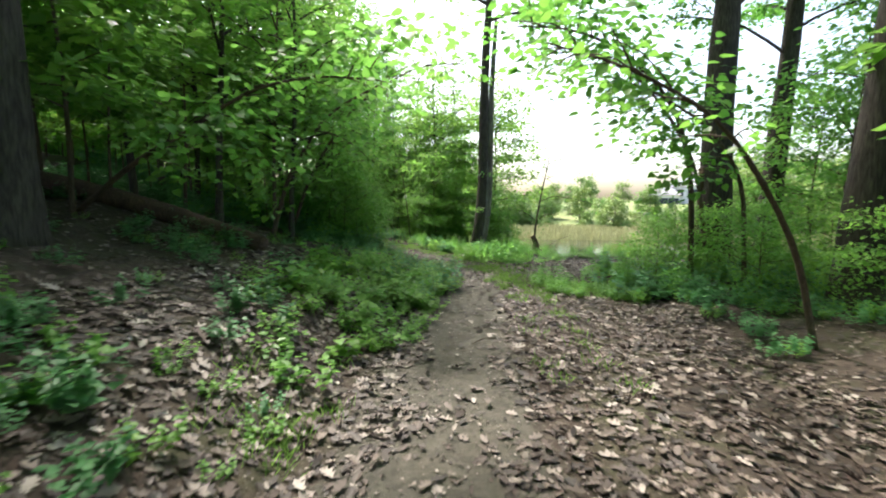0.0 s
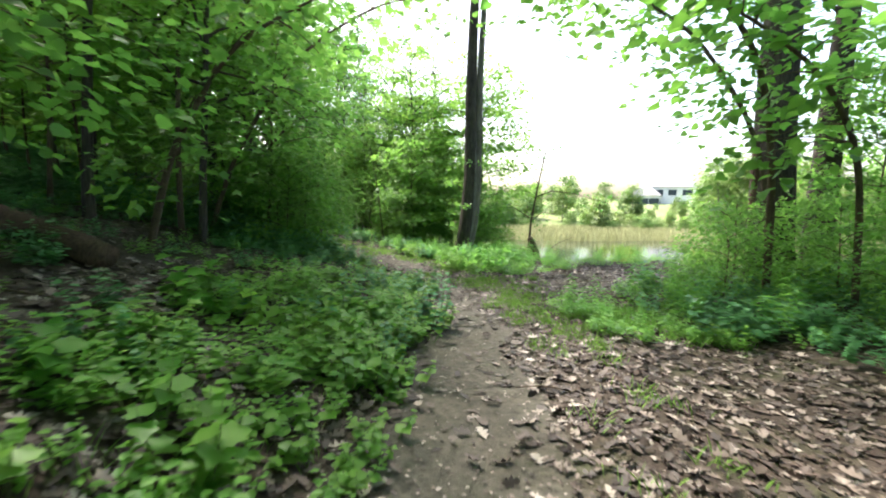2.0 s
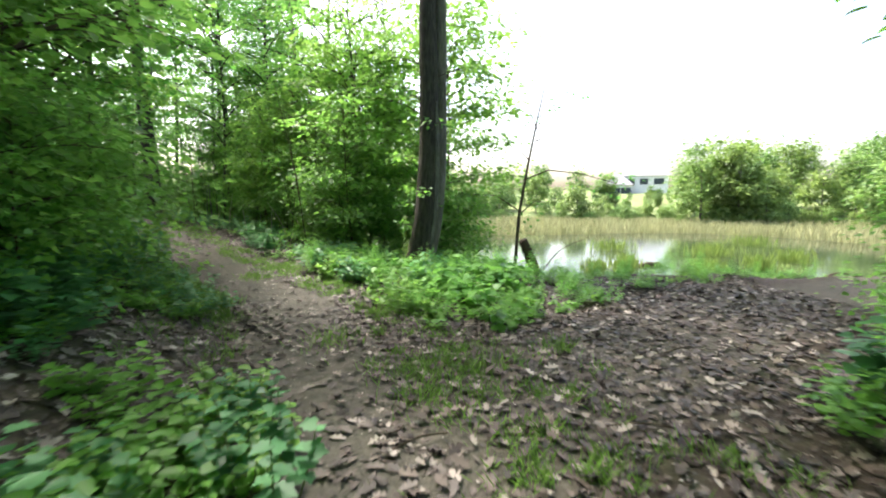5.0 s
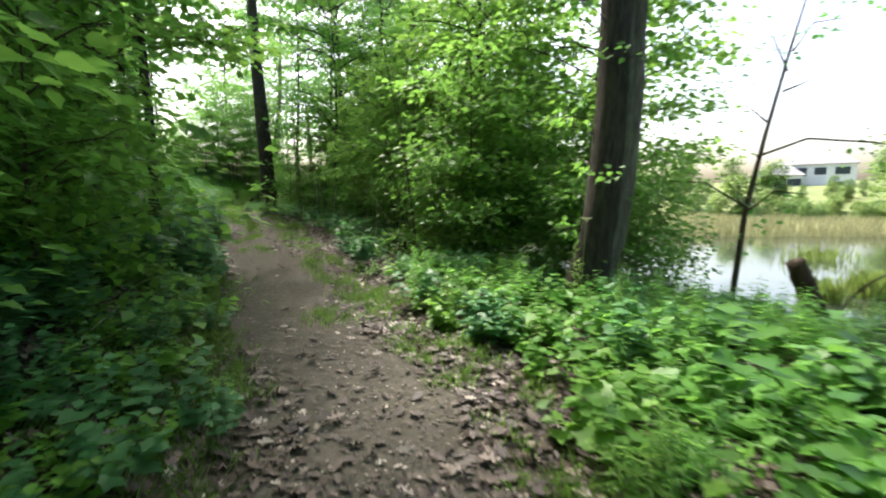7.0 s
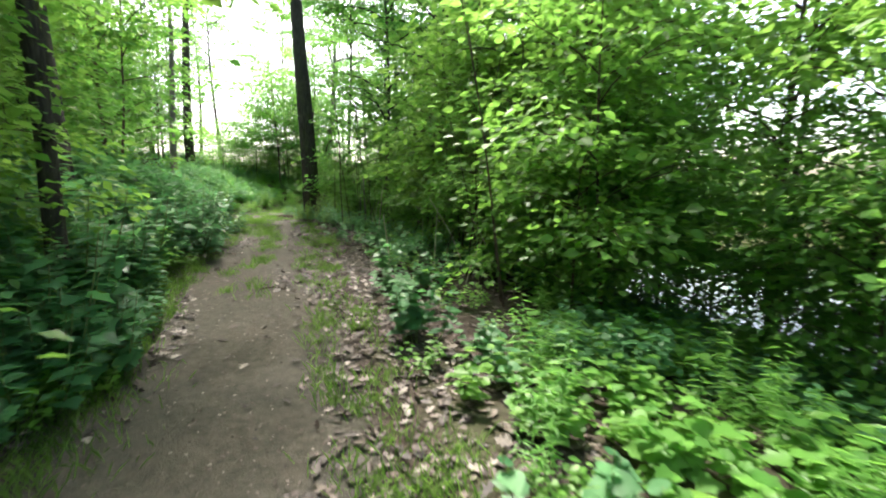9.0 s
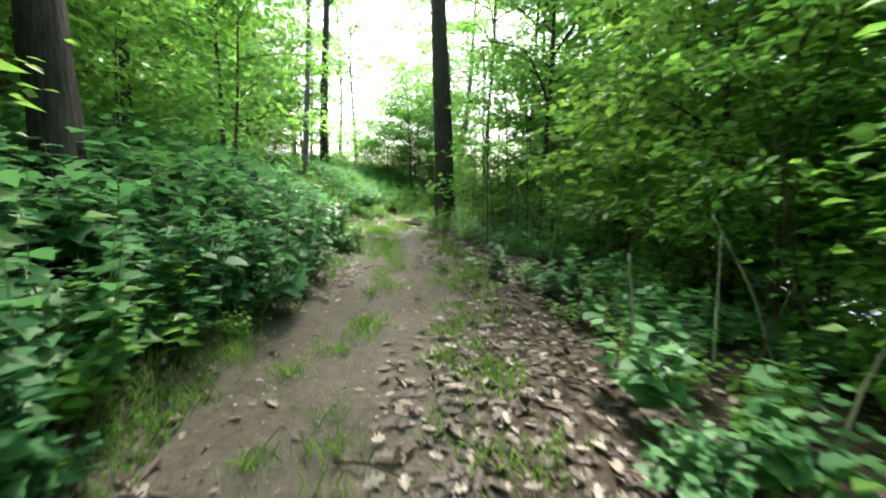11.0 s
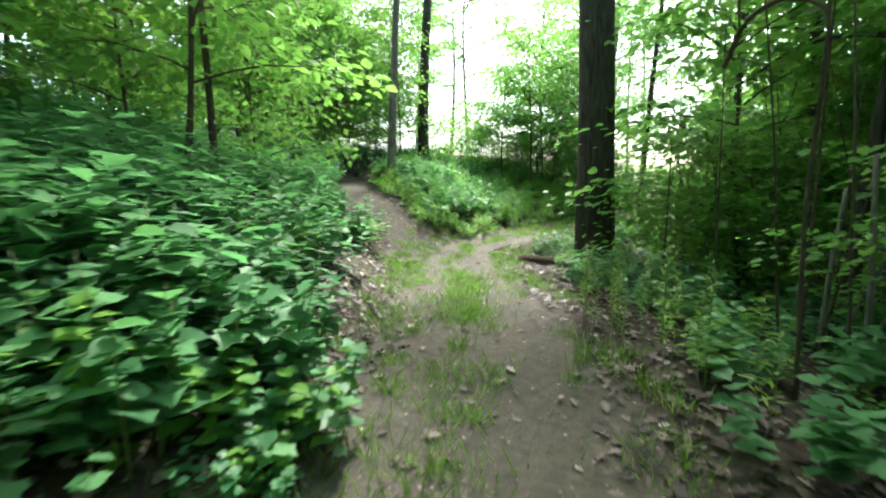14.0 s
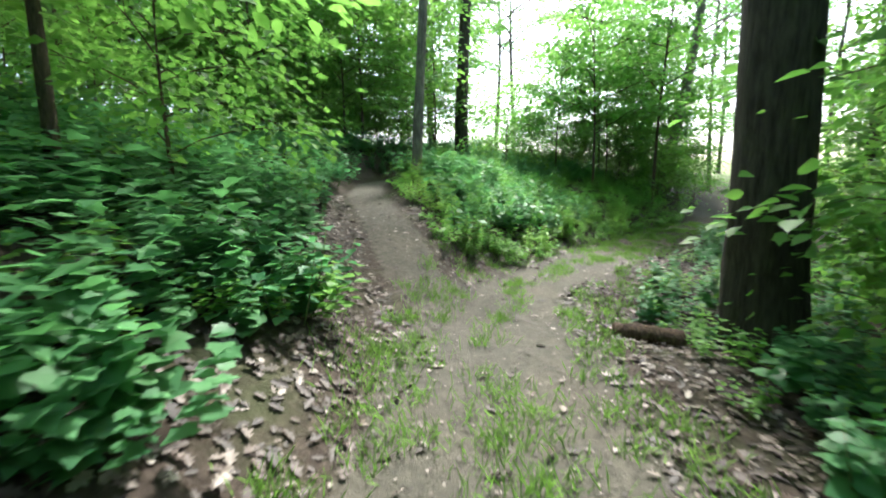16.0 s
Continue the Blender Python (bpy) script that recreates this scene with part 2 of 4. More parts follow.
# ---- mesh helpers ----
def mesh_from(name, verts, polys, sizes, mats, smooth_shade=False, which=None):
    """A mesh from arrays: vertices, flat corner list, corner count of each face."""
    me = bpy.data.meshes.new(name)
    verts, polys, sizes = np.asarray(verts, np.float32), np.asarray(polys, np.int32), np.asarray(sizes, np.int32)
    me.vertices.add(len(verts))
    me.vertices.foreach_set("co", verts.ravel())
    me.loops.add(len(polys))
    me.loops.foreach_set("vertex_index", polys)
    me.polygons.add(len(sizes))
    me.polygons.foreach_set("loop_start", np.concatenate([[0], np.cumsum(sizes)[:-1]]).astype(np.int32))
    if smooth_shade:
        me.polygons.foreach_set("use_smooth", np.ones(len(sizes), bool))
    if which is not None:
        me.polygons.foreach_set("material_index", np.asarray(which, np.int32))
    me.update(calc_edges=True)
    for m in mats if isinstance(mats, (list, tuple)) else [mats]:
        me.materials.append(m)
    return me


def part(name, me, parent=None, label=""):
    ob = new(name, me)
    if parent is not None:
        ob.parent = parent
    return tagged(ob, label) if label else ob


class Tubes:
    """Tapered round limbs gathered into one mesh."""

    def __init__(self):
        self.v, self.p, self.n = [], [], 0

    def add(self, pts, radii, sides=7, wobble=0.0, seed=0):
        pts, radii = np.asarray(pts, float), np.asarray(radii, float)
        k = len(pts)
        tang = np.gradient(pts, axis=0)
        tang /= np.linalg.norm(tang, axis=1)[:, None] + 1e-9
        ref = np.where(np.abs(tang[:, 2:3]) > 0.8, [[1.0, 0, 0]], [[0, 0, 1.0]])
        a = np.cross(tang, ref)
        a /= np.linalg.norm(a, axis=1)[:, None] + 1e-9
        b = np.cross(tang, a)
        ang = np.linspace(0, 2 * np.pi, sides, endpoint=False)
        rng = np.random.RandomState(seed)
        r = radii[:, None] * (1 + wobble * rng.randn(k, sides) + wobble * rng.randn(1, sides))
        ring = pts[:, None] + r[..., None] * (np.cos(ang)[None, :, None] * a[:, None] + np.sin(ang)[None, :, None] * b[:, None])
        self.v.append(ring.reshape(-1, 3))
        i, j = np.meshgrid(np.arange(k - 1), np.arange(sides), indexing="ij")
        j2 = (j + 1) % sides
        q = np.stack([i * sides + j, i * sides + j2, (i + 1) * sides + j2, (i + 1) * sides + j], -1).reshape(-1)
        self.p.append((q + self.n, np.full((k - 1) * sides, 4)))
        self.p.append((np.arange(sides)[::-1] + self.n, np.array([sides])))
        self.p.append((np.arange(sides) + (k - 1) * sides + self.n, np.array([sides])))
        self.n += k * sides
        return self

    def mesh(self, name, mat):
        return mesh_from(name, np.concatenate(self.v), np.concatenate([a for a, _ in self.p]), np.concatenate([b for _, b in self.p]), mat, True)


# leaf outlines, stalk at the origin, tip towards y, one unit long
DIAMOND = (np.array([(0, 0, 0), (-0.36, 0.42, 0.08), (0, 1, -0.08), (0.36, 0.42, 0.08)]), [(0, 2, 1), (0, 3, 2)])
OVAL = (np.array([(0, 0, 0), (-0.28, 0.22, 0.07), (-0.33, 0.55, 0.07), (0, 1, -0.1), (0.33, 0.55, 0.07), (0.28, 0.22, 0.07)]), [(0, 3, 2, 1), (0, 5, 4, 3)])
HEART = (np.array([(0, 0, 0), (-0.22, -0.12, 0.03), (-0.45, 0.1, 0.05), (-0.44, 0.42, 0.05), (-0.2, 0.75, 0.0), (0, 1, -0.1), (0.2, 0.75, 0.0), (0.44, 0.42, 0.05),
                   (0.45, 0.1, 0.05), (0.22, -0.12, 0.03), (0, 0.5, 0.02)]), [(0, 10, 3, 2, 1), (10, 5, 4, 3), (0, 9, 8, 7, 10), (10, 7, 6, 5)])
OAK = (np.array([(0, 0, 0), (-0.13, 0.2, 0.05), (-0.3, 0.3, 0.1), (-0.14, 0.42, 0.04), (-0.38, 0.6, 0.12), (-0.13, 0.7, 0.03), (-0.2, 0.88, 0.05), (0, 1, 0),
                 (0.2, 0.86, 0.06), (0.12, 0.68, 0.03), (0.36, 0.58, 0.14), (0.15, 0.4, 0.04), (0.28, 0.28, 0.1), (0.12, 0.18, 0.05)]),
       [(0, 7, 6, 5, 4, 3, 2, 1), (0, 13, 12, 11, 10, 9, 8, 7)])
CURL = (OAK[0] * [0.85, 1, 1] + np.stack([0 * OAK[0][:, 0], 0 * OAK[0][:, 0], 0.9 * OAK[0][:, 0] ** 2 + 0.55 * (OAK[0][:, 1] - 0.45) ** 2], -1), OAK[1])
MAPLE = (np.array([(0, 0, 0), (-0.42, 0.06, 0.04), (-0.3, 0.26, 0.03), (-0.52, 0.55, 0.08), (-0.18, 0.6, 0.03), (0, 1, -0.1), (0.18, 0.6, 0.03), (0.52, 0.55, 0.08),
                   (0.3, 0.26, 0.03), (0.42, 0.06, 0.04)]), [(0, 5, 4, 3, 2, 1), (0, 9, 8, 7, 6, 5)])
GRAPE = (np.array([(0, 0, 0), (-0.3, -0.1, 0.02), (-0.5, 0.16, 0.06), (-0.38, 0.34, 0.03), (-0.46, 0.6, 0.07), (-0.2, 0.72, 0.02), (0, 1, -0.1), (0.2, 0.72, 0.02),
                   (0.46, 0.6, 0.07), (0.38, 0.34, 0.03), (0.5, 0.16, 0.06), (0.3, -0.1, 0.02), (0, 0.45, 0.0)]), [(0, 12, 3, 2, 1), (12, 6, 5, 4, 3), (0, 11, 10, 9, 12), (12, 9, 8, 7, 6)])
LANCE = (np.array([(0, 0, 0), (-0.1, 0.35, 0.03), (0, 1, -0.16), (0.1, 0.35, 0.03)]), [(0, 2, 1), (0, 3, 2)])
BLADE = (np.array([(-0.025, 0, 0), (0.025, 0, 0), (0.018, 0.6, 0.02), (0, 1, 0.12), (-0.018, 0.6, 0.02)]), [(0, 1, 2, 3, 4)])


def leaf_arrays(shape, pos, way, up, size):
    """Leaves of one outline: where the stalk sits, which way the tip points, which way the face looks, how long."""
    tv, tf = shape
    way = way / (np.linalg.norm(way, axis=1)[:, None] + 1e-9)
    side = np.cross(way, up)
    side /= np.linalg.norm(side, axis=1)[:, None] + 1e-9
    nrm = np.cross(side, way)
    v = pos[:, None] + size[:, None, None] * (tv[None, :, 0:1] * side[:, None] + tv[None, :, 1:2] * way[:, None] + tv[None, :, 2:3] * nrm[:, None])
    n = len(pos)
    idx = np.concatenate([np.array(f) for f in tf])
    polys = (idx[None] + (np.arange(n) * len(tv))[:, None]).reshape(-1)
    return v.reshape(-1, 3), polys, np.tile([len(f) for f in tf], n)


def leaf_mesh(name, shape, pos, way, up, size, mat):
    return mesh_from(name, *leaf_arrays(shape, pos, way, up, size), mat)


def join_arrays(sets):
    vs, ps, ss, n = [], [], [], 0
    for v, p, s in sets:
        vs.append(v), ps.append(p + n), ss.append(s)
        n += len(v)
    return np.concatenate(vs), np.concatenate(ps), np.concatenate(ss)


# ---- ground, water ----
def spread(lo, hi, step, reach):
    core = np.arange(lo, hi + 1e-6, step)
    out = step * 1.18 ** np.arange(1, 60)
    out = np.cumsum(out)
    out = out[out < reach]
    return np.concatenate([lo - out[::-1], core, hi + out])


gx, gy = spread(-24, 16, 0.2, 2500), spread(-6, 44, 0.2, 2500)
X, Y = np.meshgrid(gx, gy)
Z = height(X, Y)
ny, nx = X.shape
i, j = np.meshgrid(np.arange(ny - 1), np.arange(nx - 1), indexing="ij")
quads = np.stack([i * nx + j, i * nx + j + 1, (i + 1) * nx + j + 1, (i + 1) * nx + j], -1).reshape(-1)
gme = mesh_from("ground", np.stack([X, Y, Z], -1).reshape(-1, 3), quads, np.full((ny - 1) * (nx - 1), 4), M_GROUND, True)
att = gme.attributes.new("trail", "FLOAT", "POINT")
att.data.foreach_set("value", trail_mask(X, Y).astype(np.float32).ravel())
att = gme.attributes.new("meadow", "FLOAT", "POINT")
att.data.foreach_set("value", smooth(38, 55, np.hypot(X - 5, Y - 10)).astype(np.float32).ravel())
tagged(new("ground", gme), "brown forest soil with a trodden dirt trail through leaf mould", "ground", kind="structure")

shore_pts = [(x, y) for x, y in SHORE if y < 100]
wv = [(x - 3, y - 3, POND_Z) for x, y in shore_pts] + [(30, 110, POND_Z), (110, 90, POND_Z), (110, 10, POND_Z)]
wme = bpy.data.meshes.new("pond")
wme.from_pydata(wv, [], [tuple(range(len(wv)))])
wme.materials.append(M_WATER)
tagged(new("water", wme), "still pond water with floating duckweed, reflecting the sky", "pond", kind="structure")


# ---- trees ----
def crown_points(rng, branches, count, sx=0.32, sz=0.09, start=0.3):
    """Leaf places in flat sprays along the outer part of the branches."""
    lens = np.array([np.linalg.norm(b[-1] - b[0]) for b in branches])
    pick = rng.choice(len(branches), count, p=lens / lens.sum())
    t = start + (1 - start) * rng.rand(count) ** 0.7
    pos = np.zeros((count, 3))
    way = np.zeros((count, 3))
    for k, b in enumerate(branches):
        m = pick == k
        if not m.any():
            continue
        u = t[m] * (len(b) - 1)
        i0 = np.minimum(u.astype(int), len(b) - 2)
        f = (u - i0)[:, None]
        pos[m] = b[i0] * (1 - f) + b[i0 + 1] * f
        way[m] = b[i0 + 1] - b[i0]
    # twigs: clumps of leaves share an offset
    clump = rng.randn(max(count // 9, 1), 3) * [sx, sx, sz]
    off = clump[rng.randint(0, len(clump), count)] + rng.randn(count, 3) * [0.09, 0.09, 0.045]
    pos += off
    way = way / (np.linalg.norm(way, axis=1)[:, None] + 1e-9) * 0.4 + off * [1, 1, 0.3] / 0.4 + rng.randn(count, 3) * 0.45
    way[:, 2] = way[:, 2] * 0.5 - 0.25
    up = rng.randn(count, 3) * 0.38 + [0, 0, 1]
    return pos, way, up


def branch_line(rng, root, az, el, length, curve=0.25, n=6):
    t = np.linspace(0, 1, n)
    d = np.stack([np.cos(az) * np.cos(el) * t, np.sin(az) * np.cos(el) * t, np.sin(el) * t + curve * t * (1 - t) * 1.2 - 0.12 * t * t], -1) * length
    return np.asarray(root) + d + np.cumsum(rng.randn(n, 3) * 0.03 * length / n, axis=0) * (t > 0)[:, None]


def make_tree(name, label, seed, tall, thick, clear, reach, leaves, size, leaf_mat, bark, shape=DIAMOND, lean=(0, 0), limbs=14, flare=0.35, category="tree", sx=0.32, bend=None, sz=0.09, rise=45, sweep=0.0):
    """A tree with its foot at the origin: trunk, limbs and a crown of leaves."""
    rng = np.random.RandomState(seed)
    root = new(name)
    n = 14
    t = np.linspace(0, 1, n)
    line = np.stack([lean[0] * tall * t + 0.012 * tall * np.sin(5 * t + seed), lean[1] * tall * t + 0.012 * tall * np.cos(4 * t + seed) - 0.012 * tall * np.cos(seed), tall * t - 0.25 * (t == 0)], -1)
    line[:, 0] -= 0.012 * tall * np.sin(seed)
    line[:, 0] += sweep * (1 - np.exp(-np.maximum(line[:, 2], 0) / 1.3))
    if bend is not None:
        line[:, :2] += np.array(bend)[None] * (t ** 2)[:, None]
    # a denser foot for the root flare
    foot = np.linspace(0, 1, 6)[1:-1]
    line = np.concatenate([line[:1], line[:1] + (line[1:2] - line[:1]) * foot[:, None], line[1:]])
    tt = np.concatenate([t[:1], t[1] * foot, t[1:]])
    rad = thick / 2 * (1 - 0.8 * tt) * (1 + flare * np.exp(-tt * tall / 0.35))
    wood = Tubes().add(line, rad, 14 if thick > 0.25 else 7, 0.035, seed)
    branches = []
    for k in range(limbs):
        f = clear + (0.97 - clear) * (k + rng.rand() * 0.6) / limbs
        i0 = np.interp(f, tt, np.arange(len(tt)))
        a = line[int(i0)] + (line[min(int(i0) + 1, len(line) - 1)] - line[int(i0)]) * (i0 % 1)
        prof = reach * (0.45 + 0.55 * math.sin(math.pi * min(1, (f - clear) / (1 - clear) * 0.75 + 0.25)))
        b = branch_line(rng, a, k * 2.4 + rng.rand() * 0.8, radians(8 + rise * f * rng.rand()), prof * (0.7 + 0.5 * rng.rand()))
        branches.append(b)
        r0 = min(thick * 0.22, 0.012 + 0.012 * prof)
        wood.add(b, np.linspace(r0, r0 * 0.25, len(b)), 5)
        for q in range(2):
            c = branch_line(rng, b[2 + q], k * 2.4 + rng.choice([-0.9, 0.9]) + rng.rand() * 0.4, radians(5 + 20 * rng.rand()), prof * 0.45, n=4)
            branches.append(c)
            wood.add(c, np.linspace(r0 * 0.5, r0 * 0.15, len(c)), 4)
    part("trunk", wood.mesh("trunk", bark), root)
    if leaves:
        pos, way, up = crown_points(rng, branches, leaves, sx, sz)
        part("crown", leaf_mesh("crown", shape, pos, way, up, size * (0.6 + 0.7 * rng.rand(leaves)), leaf_mat), root)
    return tagged(root, label, category)


def stand(ob, x, y, turn=0, scale=1.0, sink=0.0):
    """Set a thing made at the origin on the ground."""
    ob.matrix_basis = pose(x, y, float(height(x, y)) - sink, 0, 0, turn) @ Matrix.Scale(scale, 4)
    return ob


def copy_at(ob, x, y, turn=0, scale=1.0, sink=0.0):
    c = copy_thing(ob, Matrix.Identity(4))
    return stand(c, x, y, turn, scale, sink)


# the big trees beside the trail
SPLIT = stand(make_tree("tree", "tall dark-barked tree with a split grey scar beside the trail fork", 3, 17, 0.49, 0.52, 6.5, 15000, 0.2, M_CANOPY, M_BARK, lean=(0.008, 0.0), limbs=14, sweep=0.55), 1.22, 17.6)
stand(make_tree("tree", "thick old forest tree among shrubs on the pond side", 4, 19, 0.9, 0.34, 6.0, 13000, 0.17, M_CANOPY, M_BARK, limbs=18), 7.48, 12.0)
stand(make_tree("tree", "straight forest tree behind a thicker one near the pond", 5, 18, 0.7, 0.3, 4.0, 8000, 0.16, M_CANOPY, M_BARK, limbs=16), 10.4, 14.0)
stand(make_tree("tree", "broad rough-barked tree above leaf litter", 6, 18, 0.72, 0.4, 4.5, 9000, 0.16, M_CANOPY, M_BARK, limbs=15), 6.85, 7.2)
stand(make_tree("tree", "grey-barked tree on the hillside among undergrowth", 7, 16, 0.62, 0.45, 3.8, 8000, 0.15, M_CANOPY, M_BARK, limbs=14), -4.9, 4.9)
stand(make_tree("tree", "straight dark tree with furrowed bark beside the dirt trail", 8, 18, 0.62, 0.5, 4.2, 9000, 0.16, M_CANOPY, M_BARK, lean=(0.012, 0.014), limbs=14), -9.57, 28.84)
stand(make_tree("tree", "dark tree standing in leafy undergrowth on the bank", 9, 16, 0.36, 0.4, 3.6, 8000, 0.15, M_CANOPY, M_BARK, limbs=14), -7.3, 19.1)
stand(make_tree("tree", "tall dark tree on the crest of the rise", 10, 18, 0.5, 0.45, 4.0, 7000, 0.16, M_CANOPY, M_BARK, limbs=14), -20.9, 34.9)
stand(make_tree("tree", "slim grey tree beside the uphill trail", 11, 15, 0.27, 0.5, 3.0, 5000, 0.15, M_CANOPY, M_BARKG, limbs=12), -17.7, 30.7)
stand(make_tree("tree", "forked leaning tree with bare lower limbs against the sky", 12, 14, 0.5, 0.42, 4.5, 4000, 0.16, M_CANOPY, M_BARKG, lean=(0.12, 0.03), limbs=9), -17.6, 43.2)
# the split tree: a pale scar down its trunk and small leaf sprays out of the bark
zz = np.linspace(0.5, 3.6, 16)
sx_ = 0.55 * (1 - np.exp(-zz / 1.3)) + 0.008 * zz + 0.2 * (np.sin(5 * zz / 17 + 3) - math.sin(3))
sy_ = 0.2 * (np.cos(4 * zz / 17 + 3) - math.cos(3))
sr_ = 0.245 * (1 - 0.8 * zz / 17)
stem_z = np.concatenate([[-0.25], np.linspace(0.3, 9.0, 15)])
stem_x = 0.55 * (1 - np.exp(-np.maximum(stem_z, 0) / 1.3)) + 0.008 * stem_z + 0.2 * (np.sin(5 * stem_z / 17 + 3) - math.sin(3))
part("second_stem", Tubes().add(np.stack([stem_x + 0.23 + 0.01 * stem_z, 0.2 + 0 * stem_z, stem_z], -1), 0.16 * (1 - 0.06 * stem_z), 12, 0.04, 17).mesh("second_stem", M_BARKG), SPLIT, "paler grey second stem grown against the trunk")
thin_ = np.sin(np.pi * np.linspace(0.06, 0.94, 16)) ** 0.4
part("scar", Tubes().add(np.stack([sx_ + sr_ * 0.72, sy_ - sr_ * 0.55, zz], -1), 0.062 * thin_, 8, 0.12, 9).mesh("scar", M_SCAR), SPLIT, "pale split wood in the bark")
rq = np.random.RandomState(77)
for zq, aq in [(0.9, 3.4), (1.6, 4.4), (2.3, 3.2), (2.9, 5.0), (3.5, 3.9), (4.3, 3.0), (5.0, 0.2), (4.0, 5.9)]:
    xq = 0.55 * (1 - math.exp(-zq / 1.3)) + 0.2 * (math.sin(5 * zq / 17 + 3) - math.sin(3))
    tw = branch_line(rq, (xq, 0.2 * (math.cos(4 * zq / 17 + 3) - math.cos(3)), zq), aq, 0.3, 0.55 + 0.12 * zq)
    pq, wq, uq = crown_points(rq, [tw], 34, 0.12, 0.08, 0.45)
    part("foliage", leaf_mesh("foliage", OVAL, pq, wq, uq, 0.1 * (0.7 + 0.6 * rq.rand(34)), M_SAPLING), SPLIT)
    part("twig", Tubes().add(tw, np.linspace(0.012, 0.003, len(tw)), 5).mesh("twig", M_TWIG), SPLIT)
# forest trees farther up the hill, with unseen ones added behind the start
hill_a = stand(make_tree("tree", "slender forest tree on the wooded hillside", 21, 17, 0.3, 0.35, 4.4, 5000, 0.17, M_CANOPY, M_BARK, limbs=16), -12, 12)
hill_b = stand(make_tree("tree", "slender forest tree on the wooded hillside", 22, 14, 0.22, 0.22, 3.8, 4600, 0.155, M_CANOPY, M_BARKG, limbs=16), -9.5, 15)
for ob in (hill_a, hill_b):
    tagged(ob, group="trees on the hillside")
rng = np.random.RandomState(5)
spots = [(-12, 12), (-9.5, 15)]


def free(x, y, gap, taken):
    return all((x - a) ** 2 + (y - b) ** 2 > gap * gap for a, b in taken)


tries = 0
while len(spots) < 38 and tries < 6000:
    tries += 1
    x, y = rng.uniform(-36, 8), rng.uniform(-18, 62)
    d = float(along(TRAIL, np.array(x), np.array(y))[0])
    # out-of-view trees here only cast shade on the first stretch
    behind = y < -3 and abs(d) > 2.5
    pondside = d > 6.0 and y > 21 and x < -0.5 - 0.12 * (y - 21)
    if (d < (-11.5 if 15 < y < 36 else -4.2) or behind or pondside) and trail_gap(np.array(x), np.array(y)) > 2.2 and free(x, y, 3.2, spots):
        copy_at(hill_a if rng.rand() < 0.5 else hill_b, x, y, rng.uniform(0, 360), rng.uniform(0.8, 1.2))
        spots.append((x, y))

# saplings: the leafy understorey
SAP = [make_tree("sapling", "leafy understorey sapling with thin dark stem", 31, 5.5, 0.075, 0.26, 1.9, 2900, 0.14, M_SAPLING, M_TWIG, OVAL, limbs=16, category="sapling"),
       make_tree("sapling", "leafy understorey sapling with thin dark stem", 32, 4.2, 0.06, 0.2, 1.6, 2200, 0.13, M_SAPLING, M_TWIG, OVAL, limbs=15, category="sapling", lean=(0.1, 0)),
       make_tree("sapling", "tall thin maple sapling in layered leaf", 33, 7.5, 0.1, 0.32, 2.3, 3200, 0.15, M_SAPLING, M_TWIG, OVAL, limbs=18, category="sapling", lean=(0.03, 0.05)),
       make_tree("shrub", "dense bushy shrub with many small leaves", 34, 2.2, 0.04, 0.04, 1.2, 2100, 0.105, M_SAPLING, M_TWIG, DIAMOND, limbs=16, category="shrub", sx=0.25)]
LIGHT = make_tree("sapling", "leafy sapling deep in the wood", 35, 6.0, 0.07, 0.22, 2.1, 1500, 0.2, M_SAPLING, M_TWIG, limbs=9, category="sapling")
for ob in SAP + [LIGHT]:
    tagged(ob, group="understorey")
stand(LIGHT, -14, 8.0)
placed = []
fixed = [(SAP[2], -0.3, 23.2, 20, 1.0), (SAP[0], -6.4, 10.9, 50, 1.1), (SAP[1], -3.3, 12.4, 10, 1.0), (SAP[3], -3.0, 14.2, 0, 1.0),
         (SAP[3], 4.6, 9.4, 200, 0.6), (SAP[3], 5.5, 7.5, 20, 0.65), (SAP[3], 6.2, 6.0, 80, 0.7), (SAP[3], 7.6, 5.6, 150, 0.8), (SAP[3], 5.6, 10.6, 140, 0.75), (SAP[3], 6.6, 9.6, 70, 0.75), (SAP[3], 7.2, 10.9, 10, 0.8), (SAP[3], 6.2, 11.6, 300, 0.7), (SAP[3], 8.6, 10.2, 40, 0.85), (SAP[3], 9.6, 12.4, 40, 0.8), (SAP[3], 7.6, 8.6, 190, 0.75)]
used = set()
for ob, x, y, turn, sc in fixed:
    if ob.name in used:
        copy_at(ob, x, y, turn, sc)
    else:
        stand(ob, x, y, turn, sc)
        used.add(ob.name)
    placed.append((x, y))


def dist_plain(line, x, y):
    return along(line, np.array(x), np.array(y))[0]


def sapling_ok(x, y):
    d = float(along(TRAIL, np.array(x), np.array(y))[0])
    g = float(trail_gap(np.array(x), np.array(y)))
    s = float(along(SHORE, np.array(x), np.array(y))[0])
    if g < 1.9 or s > -1.0:
        return False
    if d < 0:
        return d > -14 and g > (2.3 if y < 10.5 else 2.9 if y < 17 else 3.6) and not (y < 10 and d > -5.2)
    if y > 18.5 and x < 1.0 - 0.05 * (y - 17):
        return d > (4.2 if y < 22 else 3.4)
    if y < 9:
        return d > 5.5 and d < 12
    return x > 8.5 and y < 14.5


